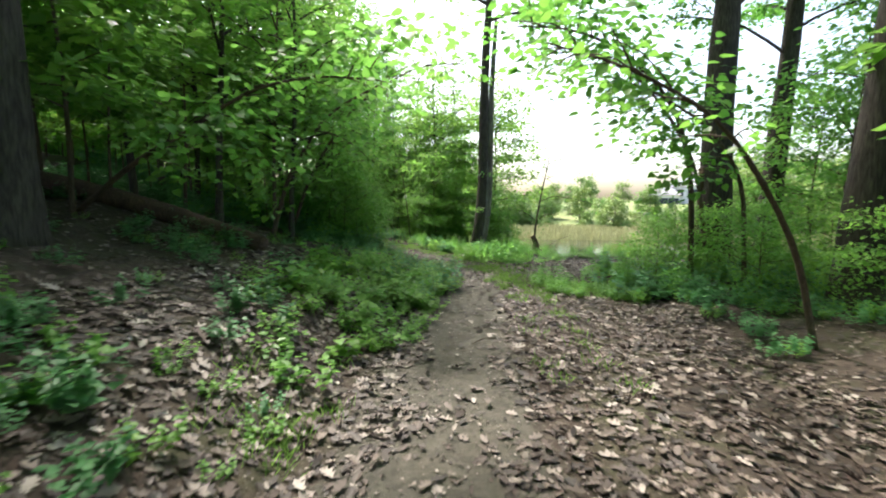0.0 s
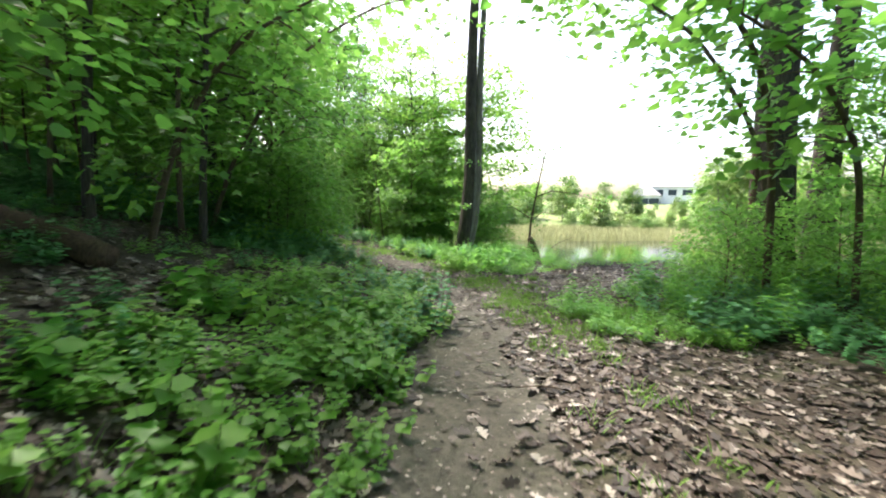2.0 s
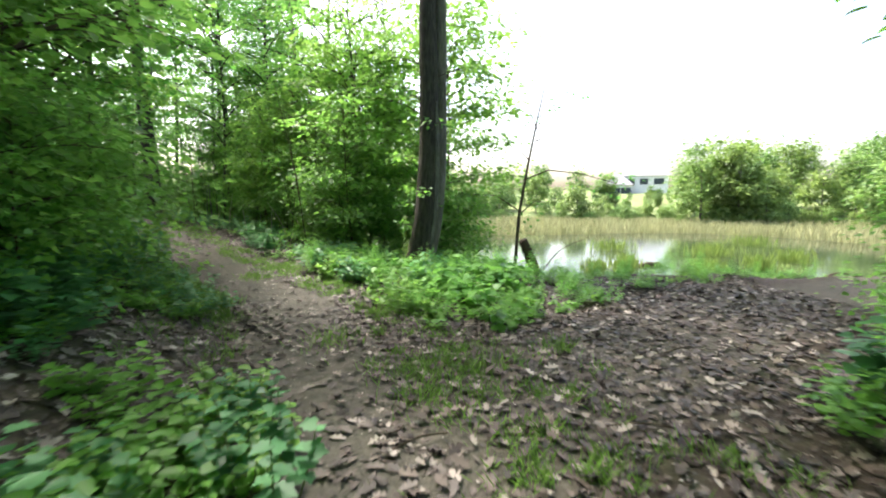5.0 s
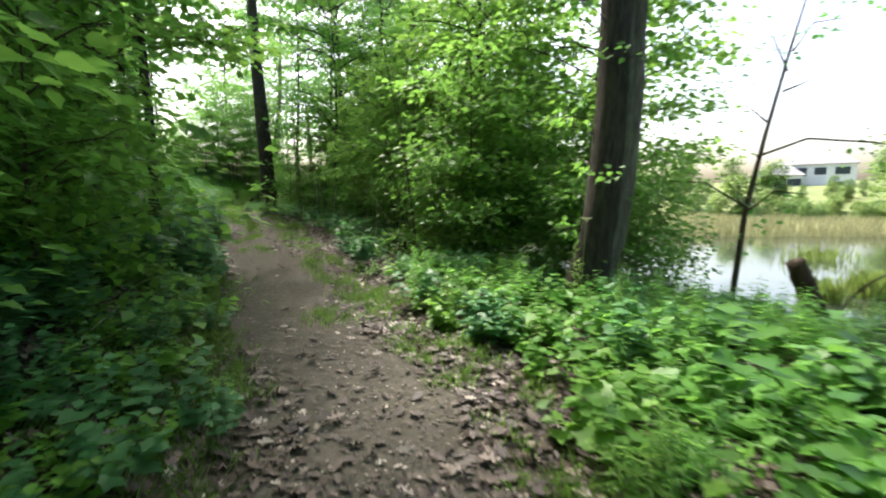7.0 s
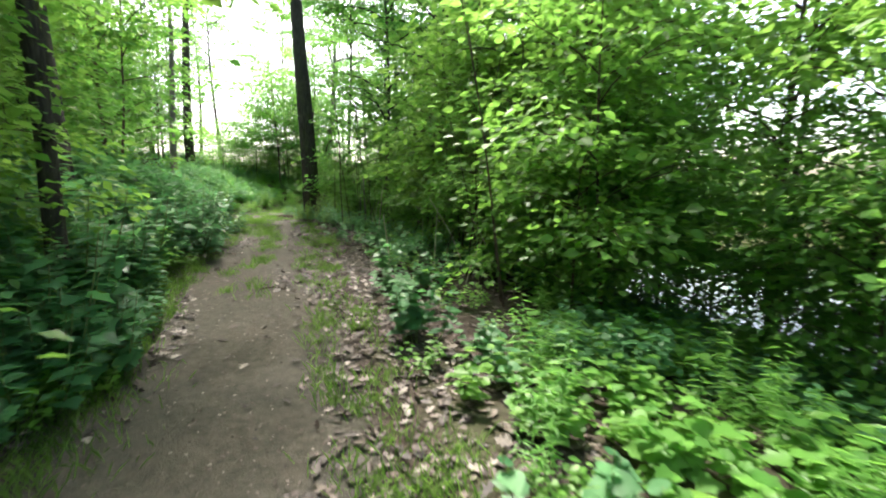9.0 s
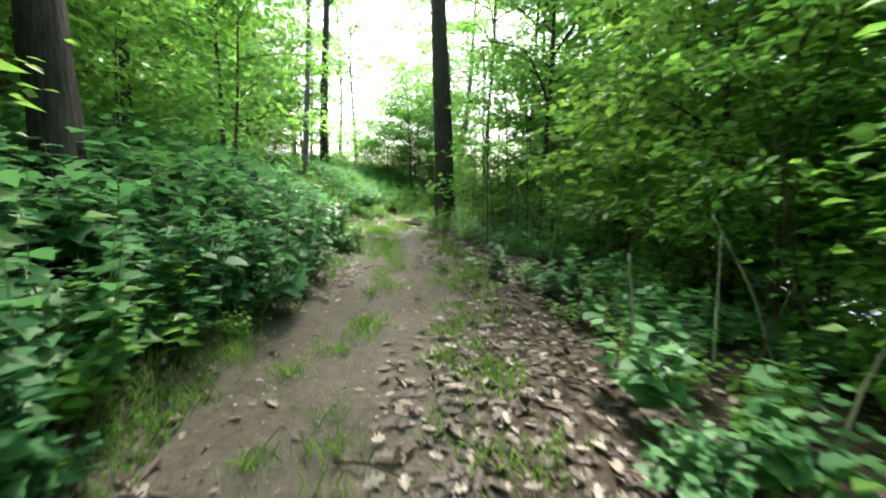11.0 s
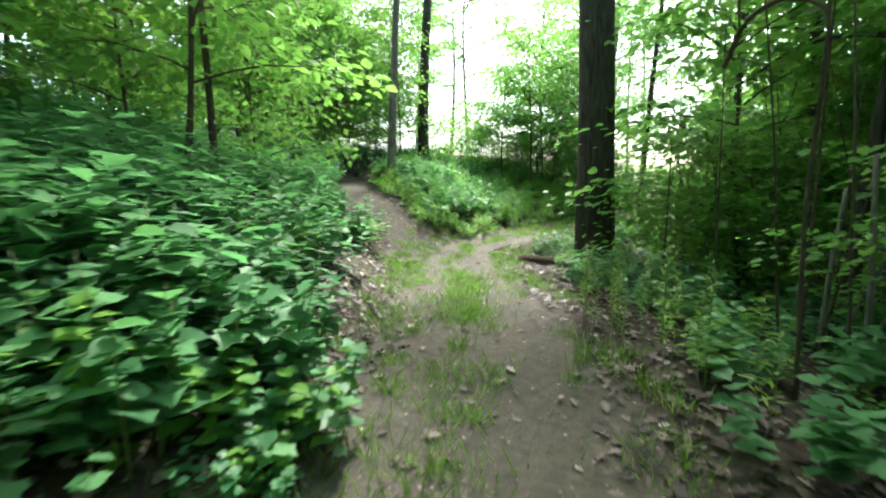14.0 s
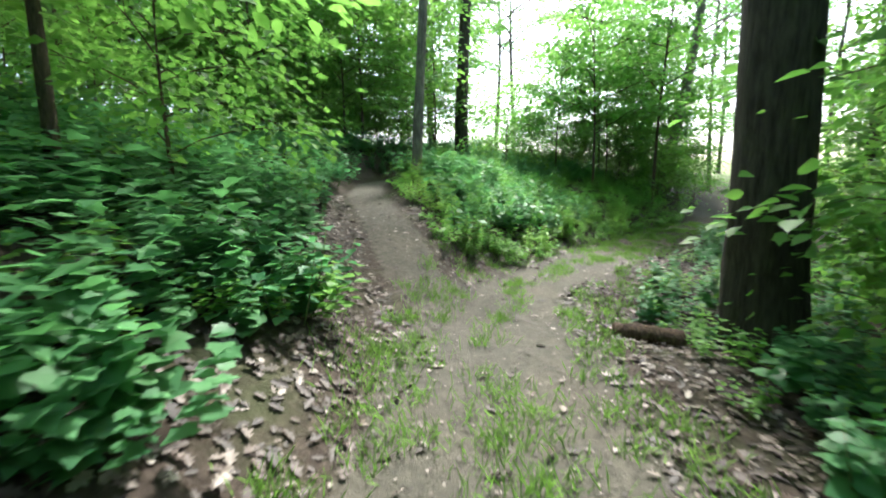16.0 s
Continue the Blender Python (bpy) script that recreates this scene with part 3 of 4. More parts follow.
tries = 0
while len(placed) < 185 and tries < 9000:
    tries += 1
    x, y = rng.uniform(-26, 13), rng.uniform(-2, 48)
    thin = 19 < y < 34 and -8 < float(along(TRAIL, np.array(x), np.array(y))[0]) < 0 and rng.rand() < 0.6
    if not thin and sapling_ok(x, y) and free(x, y, 1.25, placed):
        copy_at(LIGHT if float(trail_gap(np.array(x), np.array(y))) > 5.0 else SAP[rng.choice(4, p=[0.3, 0.25, 0.2, 0.25])], x, y, rng.uniform(0, 360), rng.uniform(0.75, 1.2))
        placed.append((x, y))

# slim pole trees over the open leaf-strewn slope
POLE = make_tree("tree", "slim dark pole tree on the leaf-strewn slope", 36, 9.5, 0.17, 0.27, 2.6, 2400, 0.14, M_SAPLING, M_BARK, OVAL, limbs=15)
tagged(stand(POLE, -5.07, 9.95), group="pole trees on the slope")
for k, (x, y, sc) in enumerate([(-3.6, 10.4, 0.8), (-6.6, 6.6, 0.9), (-7.4, 10.6, 1.0), (-8.6, 8.4, 1.0), (-7.6, 13.6, 1.0), (-3.4, 28.2, 1.0), (-4.3, 27.4, 0.9), (-7.2, 16.6, 1.0), (-10.4, 19.6, 1.1), (-0.6, 23.8, 0.95), (0.4, 26.2, 1.1), (-1.6, 26.0, 1.1), (2.0, 27.5, 0.7), (-5.4, 14.8, 1.0), (-4.9, 17.4, 0.9), (-6.4, 28.0, 0.9)]):
    copy_at(POLE, x, y, 71 * k, sc)

# leafy saplings standing on the slope above the later trail, and on the shore behind the split tree
for k in range(26):
    y = rng.uniform(17, 36)
    tx = np.interp(y, [p[1] for p in TRAIL], [p[0] for p in TRAIL])
    x = tx - rng.uniform(3.9, 10)
    if float(trail_gap(np.array(x), np.array(y))) > 2.4:
        copy_at(LIGHT if float(trail_gap(np.array(x), np.array(y))) > 6 else SAP[rng.choice([0, 1, 2, 3])], x, y, rng.uniform(0, 360), rng.uniform(0.8, 1.25))
for k, (x, y) in enumerate([(1.2, 25), (0.2, 28), (-0.6, 31), (2.6, 22.8), (-1.6, 33), (2.0, 21.6), (-0.5, 20.7), (1.8, 20.3), (2.9, 20.9), (0.5, 21.3), (-0.9, 21.4), (-15.8, 39), (-22.5, 28.6), (-24, 36), (-21.5, 33.4), (-26.4, 31.4), (-27, 36.6), (-23.5, 30.2), (-22.9, 31.2), (-24.2, 32.6), (-21.9, 29.6), (-24.6, 31.2), (-25.5, 34)]):
    copy_at(SAP[3] if y < 21.5 else SAP[(0, 2, 0, 2, 3, 2, 0, 3)[k % 8]], x, y, 60 * k, (0.75 if y < 21.5 else 1.0) + 0.06 * (k % 4))
for k, (x, y) in enumerate([(-27, 32.0), (-26, 37.2), (-30, 34.2), (-24.5, 28.5), (-29, 30), (-22.5, 27), (-32, 36.2), (-34, 40.8), (-35, 33)]):
    copy_at(hill_b if k % 4 == 1 else SAP[(0, 3, 2, 0)[k % 4]], x, y, 75 * k, 0.8 if k % 4 == 1 else 1.45)
for k, (x, y) in enumerate([(-5.2, 32.0), (-8.0, 36.0), (-3.6, 36.5), (-10.6, 39.0), (-0.6, 37), (-36, 42), (-7.0, 43)]):
    copy_at(hill_a if k % 3 == 0 else hill_b, x, y, 75 * k, 0.8 + 0.05 * (k % 4))
for k, (x, y) in enumerate([(-12.4, 44.5), (-17.2, 47.0), (-12.0, 49.0), (-16.8, 53.0), (-19.6, 45.5), (-11.2, 54.0), (-20.5, 52.0)]):
    copy_at(hill_b, x, y, 63 * k, 0.85 + 0.06 * (k % 3))
# mostly unseen trees added to close the canopy, shading the start and later thicket
SHADE_TREE = make_tree("tree", "dense-crowned forest tree added to shade the trail", 23, 15, 0.2, 0.5, 5.2, 7000, 0.17, M_CANOPY, M_BARK, limbs=16)
for k, (x, y) in enumerate([(-6.6, 1.2), (-8.2, 6.2), (-3.4, -3.6), (4.6, -5.2), (-9.4, -2.2), (-12, 3), (-12.5, -6), (-2, -6.5), (2, -12), (-8, -10), (0.9, -8), (9.0, 3.6), (5.8, 1.2), (-5.2, -8), (7.5, -6), (-12.0, 21.6), (-11.8, 35.9), (-9.0, 34.6), (-7.2, 32.0)]):
    if k == 0:
        tagged(stand(SHADE_TREE, x, y), group="trees round the start")
    else:
        copy_at(SHADE_TREE, x, y, 67 * k, 0.9 + 0.05 * (k % 5))

# saplings behind the start, out of view, added to block low skylight
for k in range(13):
    copy_at(SAP[(0, 1, 3)[k % 3]], -7.5 + 1.2 * k, -3.2 - 1.3 * ((k * 7) % 3), 50 * k, 1.0)
# pale leafy saplings behind the split tree, and shrubs closing the crest of the uphill trail
for k, (x, y, sc) in enumerate([(-0.9, 24.6, 1.2), (0.0, 27.6, 1.4)]):
    copy_at(LIGHT, x, y, 83 * k, sc)
for k in range(20):
    y = rng.uniform(38, 46)
    x = rng.uniform(-30, -13)
    if float(trail_gap(np.array(x), np.array(y))) > 1.6:
        copy_at(SAP[(3, 0, 3, 1)[k % 4]], x, y, rng.uniform(0, 360), rng.uniform(0.9, 1.4))
for k in range(36):
    x, y = rng.uniform(-31, -19.5), rng.uniform(23, 37)
    if float(trail_gap(np.array(x), np.array(y))) > 2.3:
        copy_at(SAP[3], x, y, rng.uniform(0, 360), rng.uniform(1.0, 1.6))
for k, (x, y, sc) in enumerate([(-4.5, 14.6, 1.1), (-5.4, 16.1, 1.15), (-5.9, 18.1, 1.05)]):
    copy_at(SAP[(2, 0, 2)[k]], x, y, 110 * k, sc)
for k in range(22):
    x, y = rng.uniform(-22, -11.5), rng.uniform(37.5, 44)
    if float(trail_gap(np.array(x), np.array(y))) > 1.4:
        copy_at(SAP[3], x, y, rng.uniform(0, 360), rng.uniform(0.7, 1.1))
for k, (x, y) in enumerate([(-1.2, 23.2), (-0.4, 24.2), (-1.8, 24.9), (0.5, 22.6), (-0.6, 26.2), (-2.4, 26.6), (1.4, 22.0)]):
    copy_at(SAP[3], x, y, 51 * k, 0.8 + 0.05 * (k % 3))
# thicket on the downhill side
for k in range(32):
    y = rng.uniform(18.5, 33)
    tx = np.interp(y, [p[1] for p in TRAIL], [p[0] for p in TRAIL])
    x = tx + rng.uniform(4.2, 7.5)
    if float(dist_plain(SHORE, x, y)) < -0.8:
        copy_at(SAP[3] if rng.rand() < 0.65 else SAP[1], x, y, rng.uniform(0, 360), rng.uniform(0.6, 1.1))

# shrubs crowding the uphill edge of the trail
for k in range(14):
    y = 11.8 + k * 0.42 + rng.uniform(-0.2, 0.2)
    tx = np.interp(y, [p[1] for p in TRAIL], [p[0] for p in TRAIL])
    x = tx - rng.uniform(2.3, 3.4) - 0.5 * (y > 17)
    copy_at(SAP[3], x, y, rng.uniform(0, 360), rng.uniform(0.5, 0.95))

# far trees across the pond
FAR = [make_tree("far_tree", "rounded leafy tree on the far bank of the pond", 41, 9, 0.3, 0.1, 3.0, 1900, 0.55, M_HAZYLEAF, M_BARKG, limbs=10, sx=0.5, sz=0.5, rise=75),
       make_tree("far_tree", "broad leafy tree on the far bank of the pond", 42, 7, 0.3, 0.06, 3.2, 1900, 0.55, M_HAZYLEAF, M_BARKG, limbs=10, sx=0.55, sz=0.5, rise=75)]
used = set()
for k in range(110):
    a = radians(rng.uniform(-8, 80))
    r = rng.uniform(54, 100)
    x, y = 2 + r * math.sin(a), 10 + r * math.cos(a)
    if 27.5 < math.degrees(a) < 34:
        continue
    q = FAR[k % 2]
    sc = rng.uniform(0.5, 0.95) * (1.2 if a > radians(36) else 0.9)
    if q.name in used:
        copy_at(q, x, y, rng.uniform(0, 360), sc, 0.1)
    else:
        tagged(stand(q, x, y, 0, sc, 0.1), group="trees across the pond")
        used.add(q.name)


for k in range(22):
    a, r = radians(rng.uniform(27.5, 34)), rng.uniform(56, 92)
    copy_at(FAR[k % 2], 2 + r * math.sin(a), 10 + r * math.cos(a), 40 * k, rng.uniform(0.16, 0.3), 0.1)


for k in range(70):
    a, r = radians(rng.uniform(-6, 78)), rng.uniform(53, 62)
    copy_at(FAR[k % 2], 2 + r * math.sin(a), 10 + r * math.cos(a), 40 * k, rng.uniform(0.2, 0.36), 0.1)


# ---- low plants ----
def herb(name, label, seed, shape, mat, stems, leaves, tall, size, spreadr, category="plant", drop=0.15):
    """A clump of leafy stems with its foot at the origin."""
    r = np.random.RandomState(seed)
    root = new(name)
    P, Wy, U, S = [], [], [], []
    for k in range(stems):
        az, out = r.rand() * 6.28, spreadr * r.rand() ** 0.6
        h = tall * (0.55 + 0.5 * r.rand())
        foot = np.array([math.cos(az) * out * 0.5, math.sin(az) * out * 0.5, -0.03])
        tip = np.array([math.cos(az) * out, math.sin(az) * out, h])
        t = np.linspace(0, 1, 5)[:, None]
        line = foot * (1 - t) + tip * t + np.array([math.cos(az), math.sin(az), 0]) * 0.1 * h * t * (1 - t)
        part("stem", Tubes().add(line, np.linspace(0.006, 0.002, 5), 4).mesh("stem", M_HERBSTEM), root)
        for q in range(leaves):
            f = 0.3 + 0.7 * (q + r.rand() * 0.5) / leaves
            a2 = q * 2.4 + r.rand()
            P.append(line[0] * (1 - f) + line[-1] * f)
            Wy.append([math.cos(a2), math.sin(a2), 0.15 - drop * r.rand() * 2])
            U.append([0.25 * r.randn(), 0.25 * r.randn(), 1])
            S.append(size * (0.6 + 0.6 * r.rand()) * (1.15 - 0.45 * f))
    part("foliage", leaf_mesh("foliage", shape, np.array(P), np.array(Wy, float), np.array(U, float), np.array(S), mat), root)
    return tagged(root, label, category)


M_HERBSTEM = plain("green_stem", (0.12, 0.17, 0.05), 0.6, 20)
HERB = [herb("herb", "broad-leaved green herb clump beside the trail", 51, HEART, M_HERB, 7, 9, 0.5, 0.132, 0.37),
        herb("herb", "broad-leaved green herb clump beside the trail", 52, GRAPE, M_HERB, 9, 9, 0.46, 0.11, 0.38),
        herb("herb", "bright green low herb clump in leaf litter", 53, OVAL, M_FRESH, 8, 9, 0.34, 0.1, 0.32),
        herb("herb", "bright green low herb clump in leaf litter", 54, HEART, M_FRESH, 7, 6, 0.28, 0.11, 0.34),
        herb("herb", "tall leafy weed with narrow leaves", 55, LANCE, M_FRESH, 6, 22, 0.8, 0.16, 0.25),
        herb("herb", "large-leaved weed with drooping wide leaves", 56, GRAPE, M_FRESH, 6, 6, 0.5, 0.18, 0.4, drop=0.3),
        herb("herb", "tall leafy bank plant with wide lobed blue-green leaves", 58, GRAPE, M_HERB, 8, 8, 0.66, 0.14, 0.42, drop=0.3)]
GOLD = herb("goldenrod", "tall yellow-green goldenrod stems with narrow leaves", 57, LANCE, M_GOLD, 2, 22, 0.95, 0.13, 0.16, drop=-0.5)

beds = collections.defaultdict(list)


def sow(kind, x, y, sc):
    if 2.8 < y < 4.5 and -3.6 < x < -0.9 and rng.rand() < 0.75:
        return
    if kind == 0 and float(trail_gap(np.array(x), np.array(y))) > 2.2:
        kind = 1
    beds[kind].append((x, y, sc))


def scatter(n, kinds, probs, x0, x1, y0, y1, ok, lo=0.7, hi=1.2):
    xs, ys = rng.uniform(x0, x1, n), rng.uniform(y0, y1, n)
    keep = ok(xs, ys)
    for x, y in zip(xs[keep], ys[keep]):
        sow(rng.choice(kinds, p=probs), x, y, rng.uniform(lo, hi))


def dist(line, x, y):
    return along(line, x, y)[0]


# leafy bank on the uphill side of the later trail
def scatter_along(n, kinds, probs, y0, y1, d0, d1, lo, hi, gap=0.8):
    for k in range(n):
        y = rng.uniform(y0, y1)
        tx = np.interp(y, [p[1] for p in TRAIL], [p[0] for p in TRAIL])
        x = tx + rng.uniform(d0, d1)
        if float(trail_gap(np.array(x), np.array(y))) > gap + 0.15 * math.sin(y * 2.1) and float(dist_plain(SHORE, x, y)) < -0.4:
            sow(rng.choice(kinds, p=probs), x, y, rng.uniform(lo, hi))


scatter_along(620, [0, 1, 6, 2, 4], [0.27, 0.25, 0.3, 0.16, 0.02], 15.5, 23, -4.2, -0.9, 0.55, 1.4, 0.85)
scatter_along(560, [0, 1, 6, 2, 4], [0.27, 0.25, 0.3, 0.16, 0.02], 22, 34, -5.0, -1.2, 0.55, 1.4, 1.3)
scatter_along(300, [0, 1, 2], [0.4, 0.35, 0.25], 11.0, 15.5, -4.2, -1.7, 0.7, 1.2, 1.75)
scatter_along(1300, [1, 3], [0.75, 0.25], 11.5, 40, -11, -4.0, 0.9, 1.6)
# patches of fresh herbs beside the first stretch
scatter(600, [2, 3, 1], [0.6, 0.3, 0.1], -3.6, 0.3, 2.6, 11.5,
        lambda x, y: (dist(TRAIL, x, y) < -0.5 - 0.35 * (y < 4.6) - 0.2 * np.sin(2.3 * y)) & (dist(TRAIL, x, y) > -1.6 - 0.5 * np.sin(y * 1.7)) & (np.sin(y * 0.9 + 0.4) > -0.75), 0.7, 1.15)
scatter(560, [1, 0, 2], [0.4, 0.3, 0.3], -9, -1.3, -1, 12,
        lambda x, y: (dist(TRAIL, x, y) < -1.7) & (np.sin(x * 1.9) * np.cos(y * 1.3) > -0.25), 0.35, 0.75)
scatter(70, [2, 1, 5], [0.4, 0.4, 0.2], -5.0, -0.7, 0.6, 4.6, lambda x, y: dist(TRAIL, x, y) < -0.8, 0.3, 0.6)
scatter(130, [0, 1], [0.5, 0.5], -4.6, -1.0, 0.8, 4.2, lambda x, y: (dist(TRAIL, x, y) < -1.2) & (np.sin(x * 3.1 + y * 1.3) > -0.1), 0.35, 0.6)
scatter(110, [0, 1, 2], [0.4, 0.3, 0.3], 3.6, 8.5, 4.6, 8.6, lambda x, y: dist(TRAIL, x, y) > 2.9, 0.5, 0.9)
scatter(46, [2, 4, 3], [0.5, 0.15, 0.35], 1.9, 3.8, 7.3, 9.4, lambda x, y: x > 1.9 + 0.3 * np.sin(4 * y), 0.45, 0.85)
scatter(150, [2, 3, 5], [0.5, 0.3, 0.2], -2.1, 0.0, 4.3, 8.0, lambda x, y: dist(TRAIL, x, y) < -0.42, 0.5, 0.9)
# the leafy island in the trail fork round the split tree
scatter(1000, [5, 2, 4, 3], [0.4, 0.28, 0.14, 0.18], -1, 6, 12.6, 21,
        lambda x, y: (x < 2.4 + 0.2 * (y - 13)) & (dist(TRAIL, x, y) > 1.15) & (np.abs(dist(SIDE, x, y)) > 1.25) & (dist(SIDE, x, y) < 0), 0.4, 0.85)
scatter_along(170, [2, 3, 1], [0.5, 0.25, 0.25], 12.6, 19.5, -2.0, -0.75, 0.4, 0.85, 0.75)
for x, y, sc in [(1.2, 13.2, 0.7), (1.6, 14.2, 1.1), (2.0, 13.7, 0.9), (2.4, 14.5, 1.1), (0.9, 14.4, 0.8), (1.9, 15.0, 1.2), (1.2, 15.3, 1.0)]:
    sow(5, x, y, sc)
# strip between the side trail and the pond, and the shore
scatter(2800, [2, 3, 4], [0.5, 0.3, 0.2], 1, 22, 13, 25,
        lambda x, y: (dist(SIDE, x, y) < -1.3) & (dist(SHORE, x, y) < 0.1), 0.4, 0.8)
# shrubby side under the thick tree
scatter(260, [0, 2, 4], [0.5, 0.3, 0.2], 3.2, 12, 7.5, 13.5, lambda x, y: (dist(SIDE, x, y) > 1.4) & (dist(TRAIL, x, y) > 2.6 + 0.12 * (10 - y)), 0.8, 1.3)
# downhill side of the later trail
scatter(2200, [0, 2, 1], [0.4, 0.35, 0.25], -14, 2, 15, 36,
        lambda x, y: (dist(TRAIL, x, y) > 1.25) & (dist(TRAIL, x, y) < 5) & (np.sin(x * 2.3 + y) + np.cos(y * 1.7) > -0.5 - (y > 24)), 0.6, 1.1)
# between the uphill trail and the level one
scatter(1500, [2, 3, 4], [0.45, 0.3, 0.25], -24, -12.5, 28, 40, lambda x, y: (dist(UPHILL, x, y) > 0.75) & (dist(TRAIL, x, y) < -0.7), 0.7, 1.1)

# the clumps nearest the trail stand singly, the rest is joined
for kind, rows in beds.items():
    rows.sort(key=lambda r: float(trail_gap(np.array(r[0]), np.array(r[1]))))
    src = HERB[kind]
    head, tail = rows[:48], rows[48:]
    for k, (x, y, sc) in enumerate(head):
        if k == 0:
            tagged(stand(src, x, y, rng.uniform(0, 360), sc), group="herbs along the trail")
        else:
            copy_at(src, x, y, rng.uniform(0, 360), sc)
    if tail:
        fol = [c for c in src.children if c.name.startswith("foliage")][0].data
        co = np.zeros(len(fol.vertices) * 3, np.float32)
        fol.vertices.foreach_get("co", co)
        co = co.reshape(-1, 3)
        lp = np.zeros(len(fol.loops), np.int32)
        fol.loops.foreach_get("vertex_index", lp)
        tot = np.zeros(len(fol.polygons), np.int32)
        fol.polygons.foreach_get("loop_total", tot)
        mi = np.zeros(len(fol.polygons), np.int32)
        fol.polygons.foreach_get("material_index", mi)
        sets = []
        for x, y, sc in tail:
            a = rng.uniform(0, 6.28)
            c, s_ = math.cos(a), math.sin(a)
            v = co @ np.array([[c, s_, 0], [-s_, c, 0], [0, 0, 1]]) * sc + [x, y, float(height(x, y))]
            sets.append((v, lp, tot))
        tagged(new("undergrowth", mesh_from("undergrowth", *join_arrays(sets), list(fol.materials), False, np.tile(mi, len(tail)))), "dense green undergrowth covering the forest floor", "undergrowth", kind="stuff")

for k, (x, y, sc) in enumerate([(-7.63, 25.05, 0.85), (-7.24, 25.38, 0.9), (-7.45, 25.6, 0.75), (-7.0, 24.9, 0.7), (-6.75, 24.75, 0.8), (-7.75, 25.7, 0.7), (-7.35, 25.0, 0.6), (-6.45, 24.5, 0.8), (-7.05, 25.75, 0.8), (-7.85, 25.35, 0.75), (-7.6, 25.45, 0.7), (-8.0, 25.75, 0.7), (-7.5, 25.25, 0.65), (-7.85, 26.0, 0.75), (-7.3, 25.9, 0.7), (1.0, 16.6, 0.85), (1.4, 16.3, 0.7), (2.3, 16.8, 0.8)]):
    if k == 0:
        tagged(stand(GOLD, x, y, 0, sc), group="goldenrod beside the trail")
    else:
        copy_at(GOLD, x, y, 47 * k, sc)


# ---- grass, litter, reeds ----
def blades(name, label, xs, ys, tall, mat, lean=0.5, z=None, category="grass"):
    n = len(xs)
    pos = np.stack([xs, ys, height(xs, ys) - 0.01 if z is None else np.full(n, z)], -1)
    az = rng.rand(n) * 6.28
    way = np.stack([np.cos(az) * lean * rng.rand(n), np.sin(az) * lean * rng.rand(n), np.ones(n)], -1)
    up = np.stack([np.cos(az), np.sin(az), 0.2 * np.ones(n)], -1)
    return tagged(new(name, leaf_mesh(name, BLADE, pos, way, up, tall * (0.35 + 0.85 * rng.rand(n)), mat)), label, category, kind="stuff")


def clumped(n, centres, sigma):
    c = np.array(centres)[rng.randint(0, len(centres), n)]
    p = c[:, :2] + rng.randn(n, 2) * sigma * c[:, 2:3]
    return p[:, 0], p[:, 1]


tufts = []
for k in range(1250):
    y = rng.uniform(2, 39)
    tx = np.interp(y, [p[1] for p in TRAIL], [p[0] for p in TRAIL])
    off = rng.choice([-1, 1]) * rng.uniform(0.7, 1.5)
    if 18.5 < y < 31 and rng.rand() < 0.22:
        off = rng.uniform(-0.3, 0.2)
    if y > 31:
        off = rng.uniform(-1.0, 1.0)
    if 8.0 < y < 12 and rng.rand() < 0.6:
        off = rng.uniform(0.4, 2.3)
    tufts.append((tx + off, y, rng.uniform(0.5, 1.2)))
xs, ys = clumped(40000, [t for t in tufts if t[1] > 7 or t[2] > 1.05], 0.075)
px, py = clumped(5500, [(-8.98, 25.1, 1.3), (-9.16, 24.4, 1.2), (-8.7, 24.75, 1), (-11.1, 25.9, 1.2), (-10.7, 25.6, 1), (-9.78, 26.0, 1.2), (-9.4, 25.6, 1), (-6.9, 22.6, 1), (-7.3, 23.1, 1.2), (-7.9, 23.8, 1.1),
                          (1.1, 11.0, 1.2), (1.5, 11.6, 1.3), (0.9, 11.5, 1), (1.3, 9.4, 1.4), (0.2, 12.4, 1), (-2.9, 15.5, 1.0), (-3.1, 16.0, 1.2), (-3.5, 16.6, 1.2), (-1.2, 16.4, 0.9), (-1.5, 15.6, 0.8)], 0.17)
vy = rng.uniform(13, 19.5, 9000)
vx = np.interp(vy, [p[1] for p in TRAIL], [p[0] for p in TRAIL]) - rng.uniform(0.75, 1.7, 9000)
xs, ys = np.concatenate([xs, px, vx]), np.concatenate([ys, py, vy])
blades("trail_grass", "short green grass tufts along the dirt trail", xs, ys, 0.12, M_GRASS, 1.1)
xs, ys = clumped(1900, [(rng.uniform(2.0, 3.5), rng.uniform(7.5, 9.3), rng.uniform(0.5, 1.3)) for k in range(45)], 0.12)
blades("long_grass", "long arching green grass beside the fork", xs, ys, 0.19, M_GRASS, 1.6)


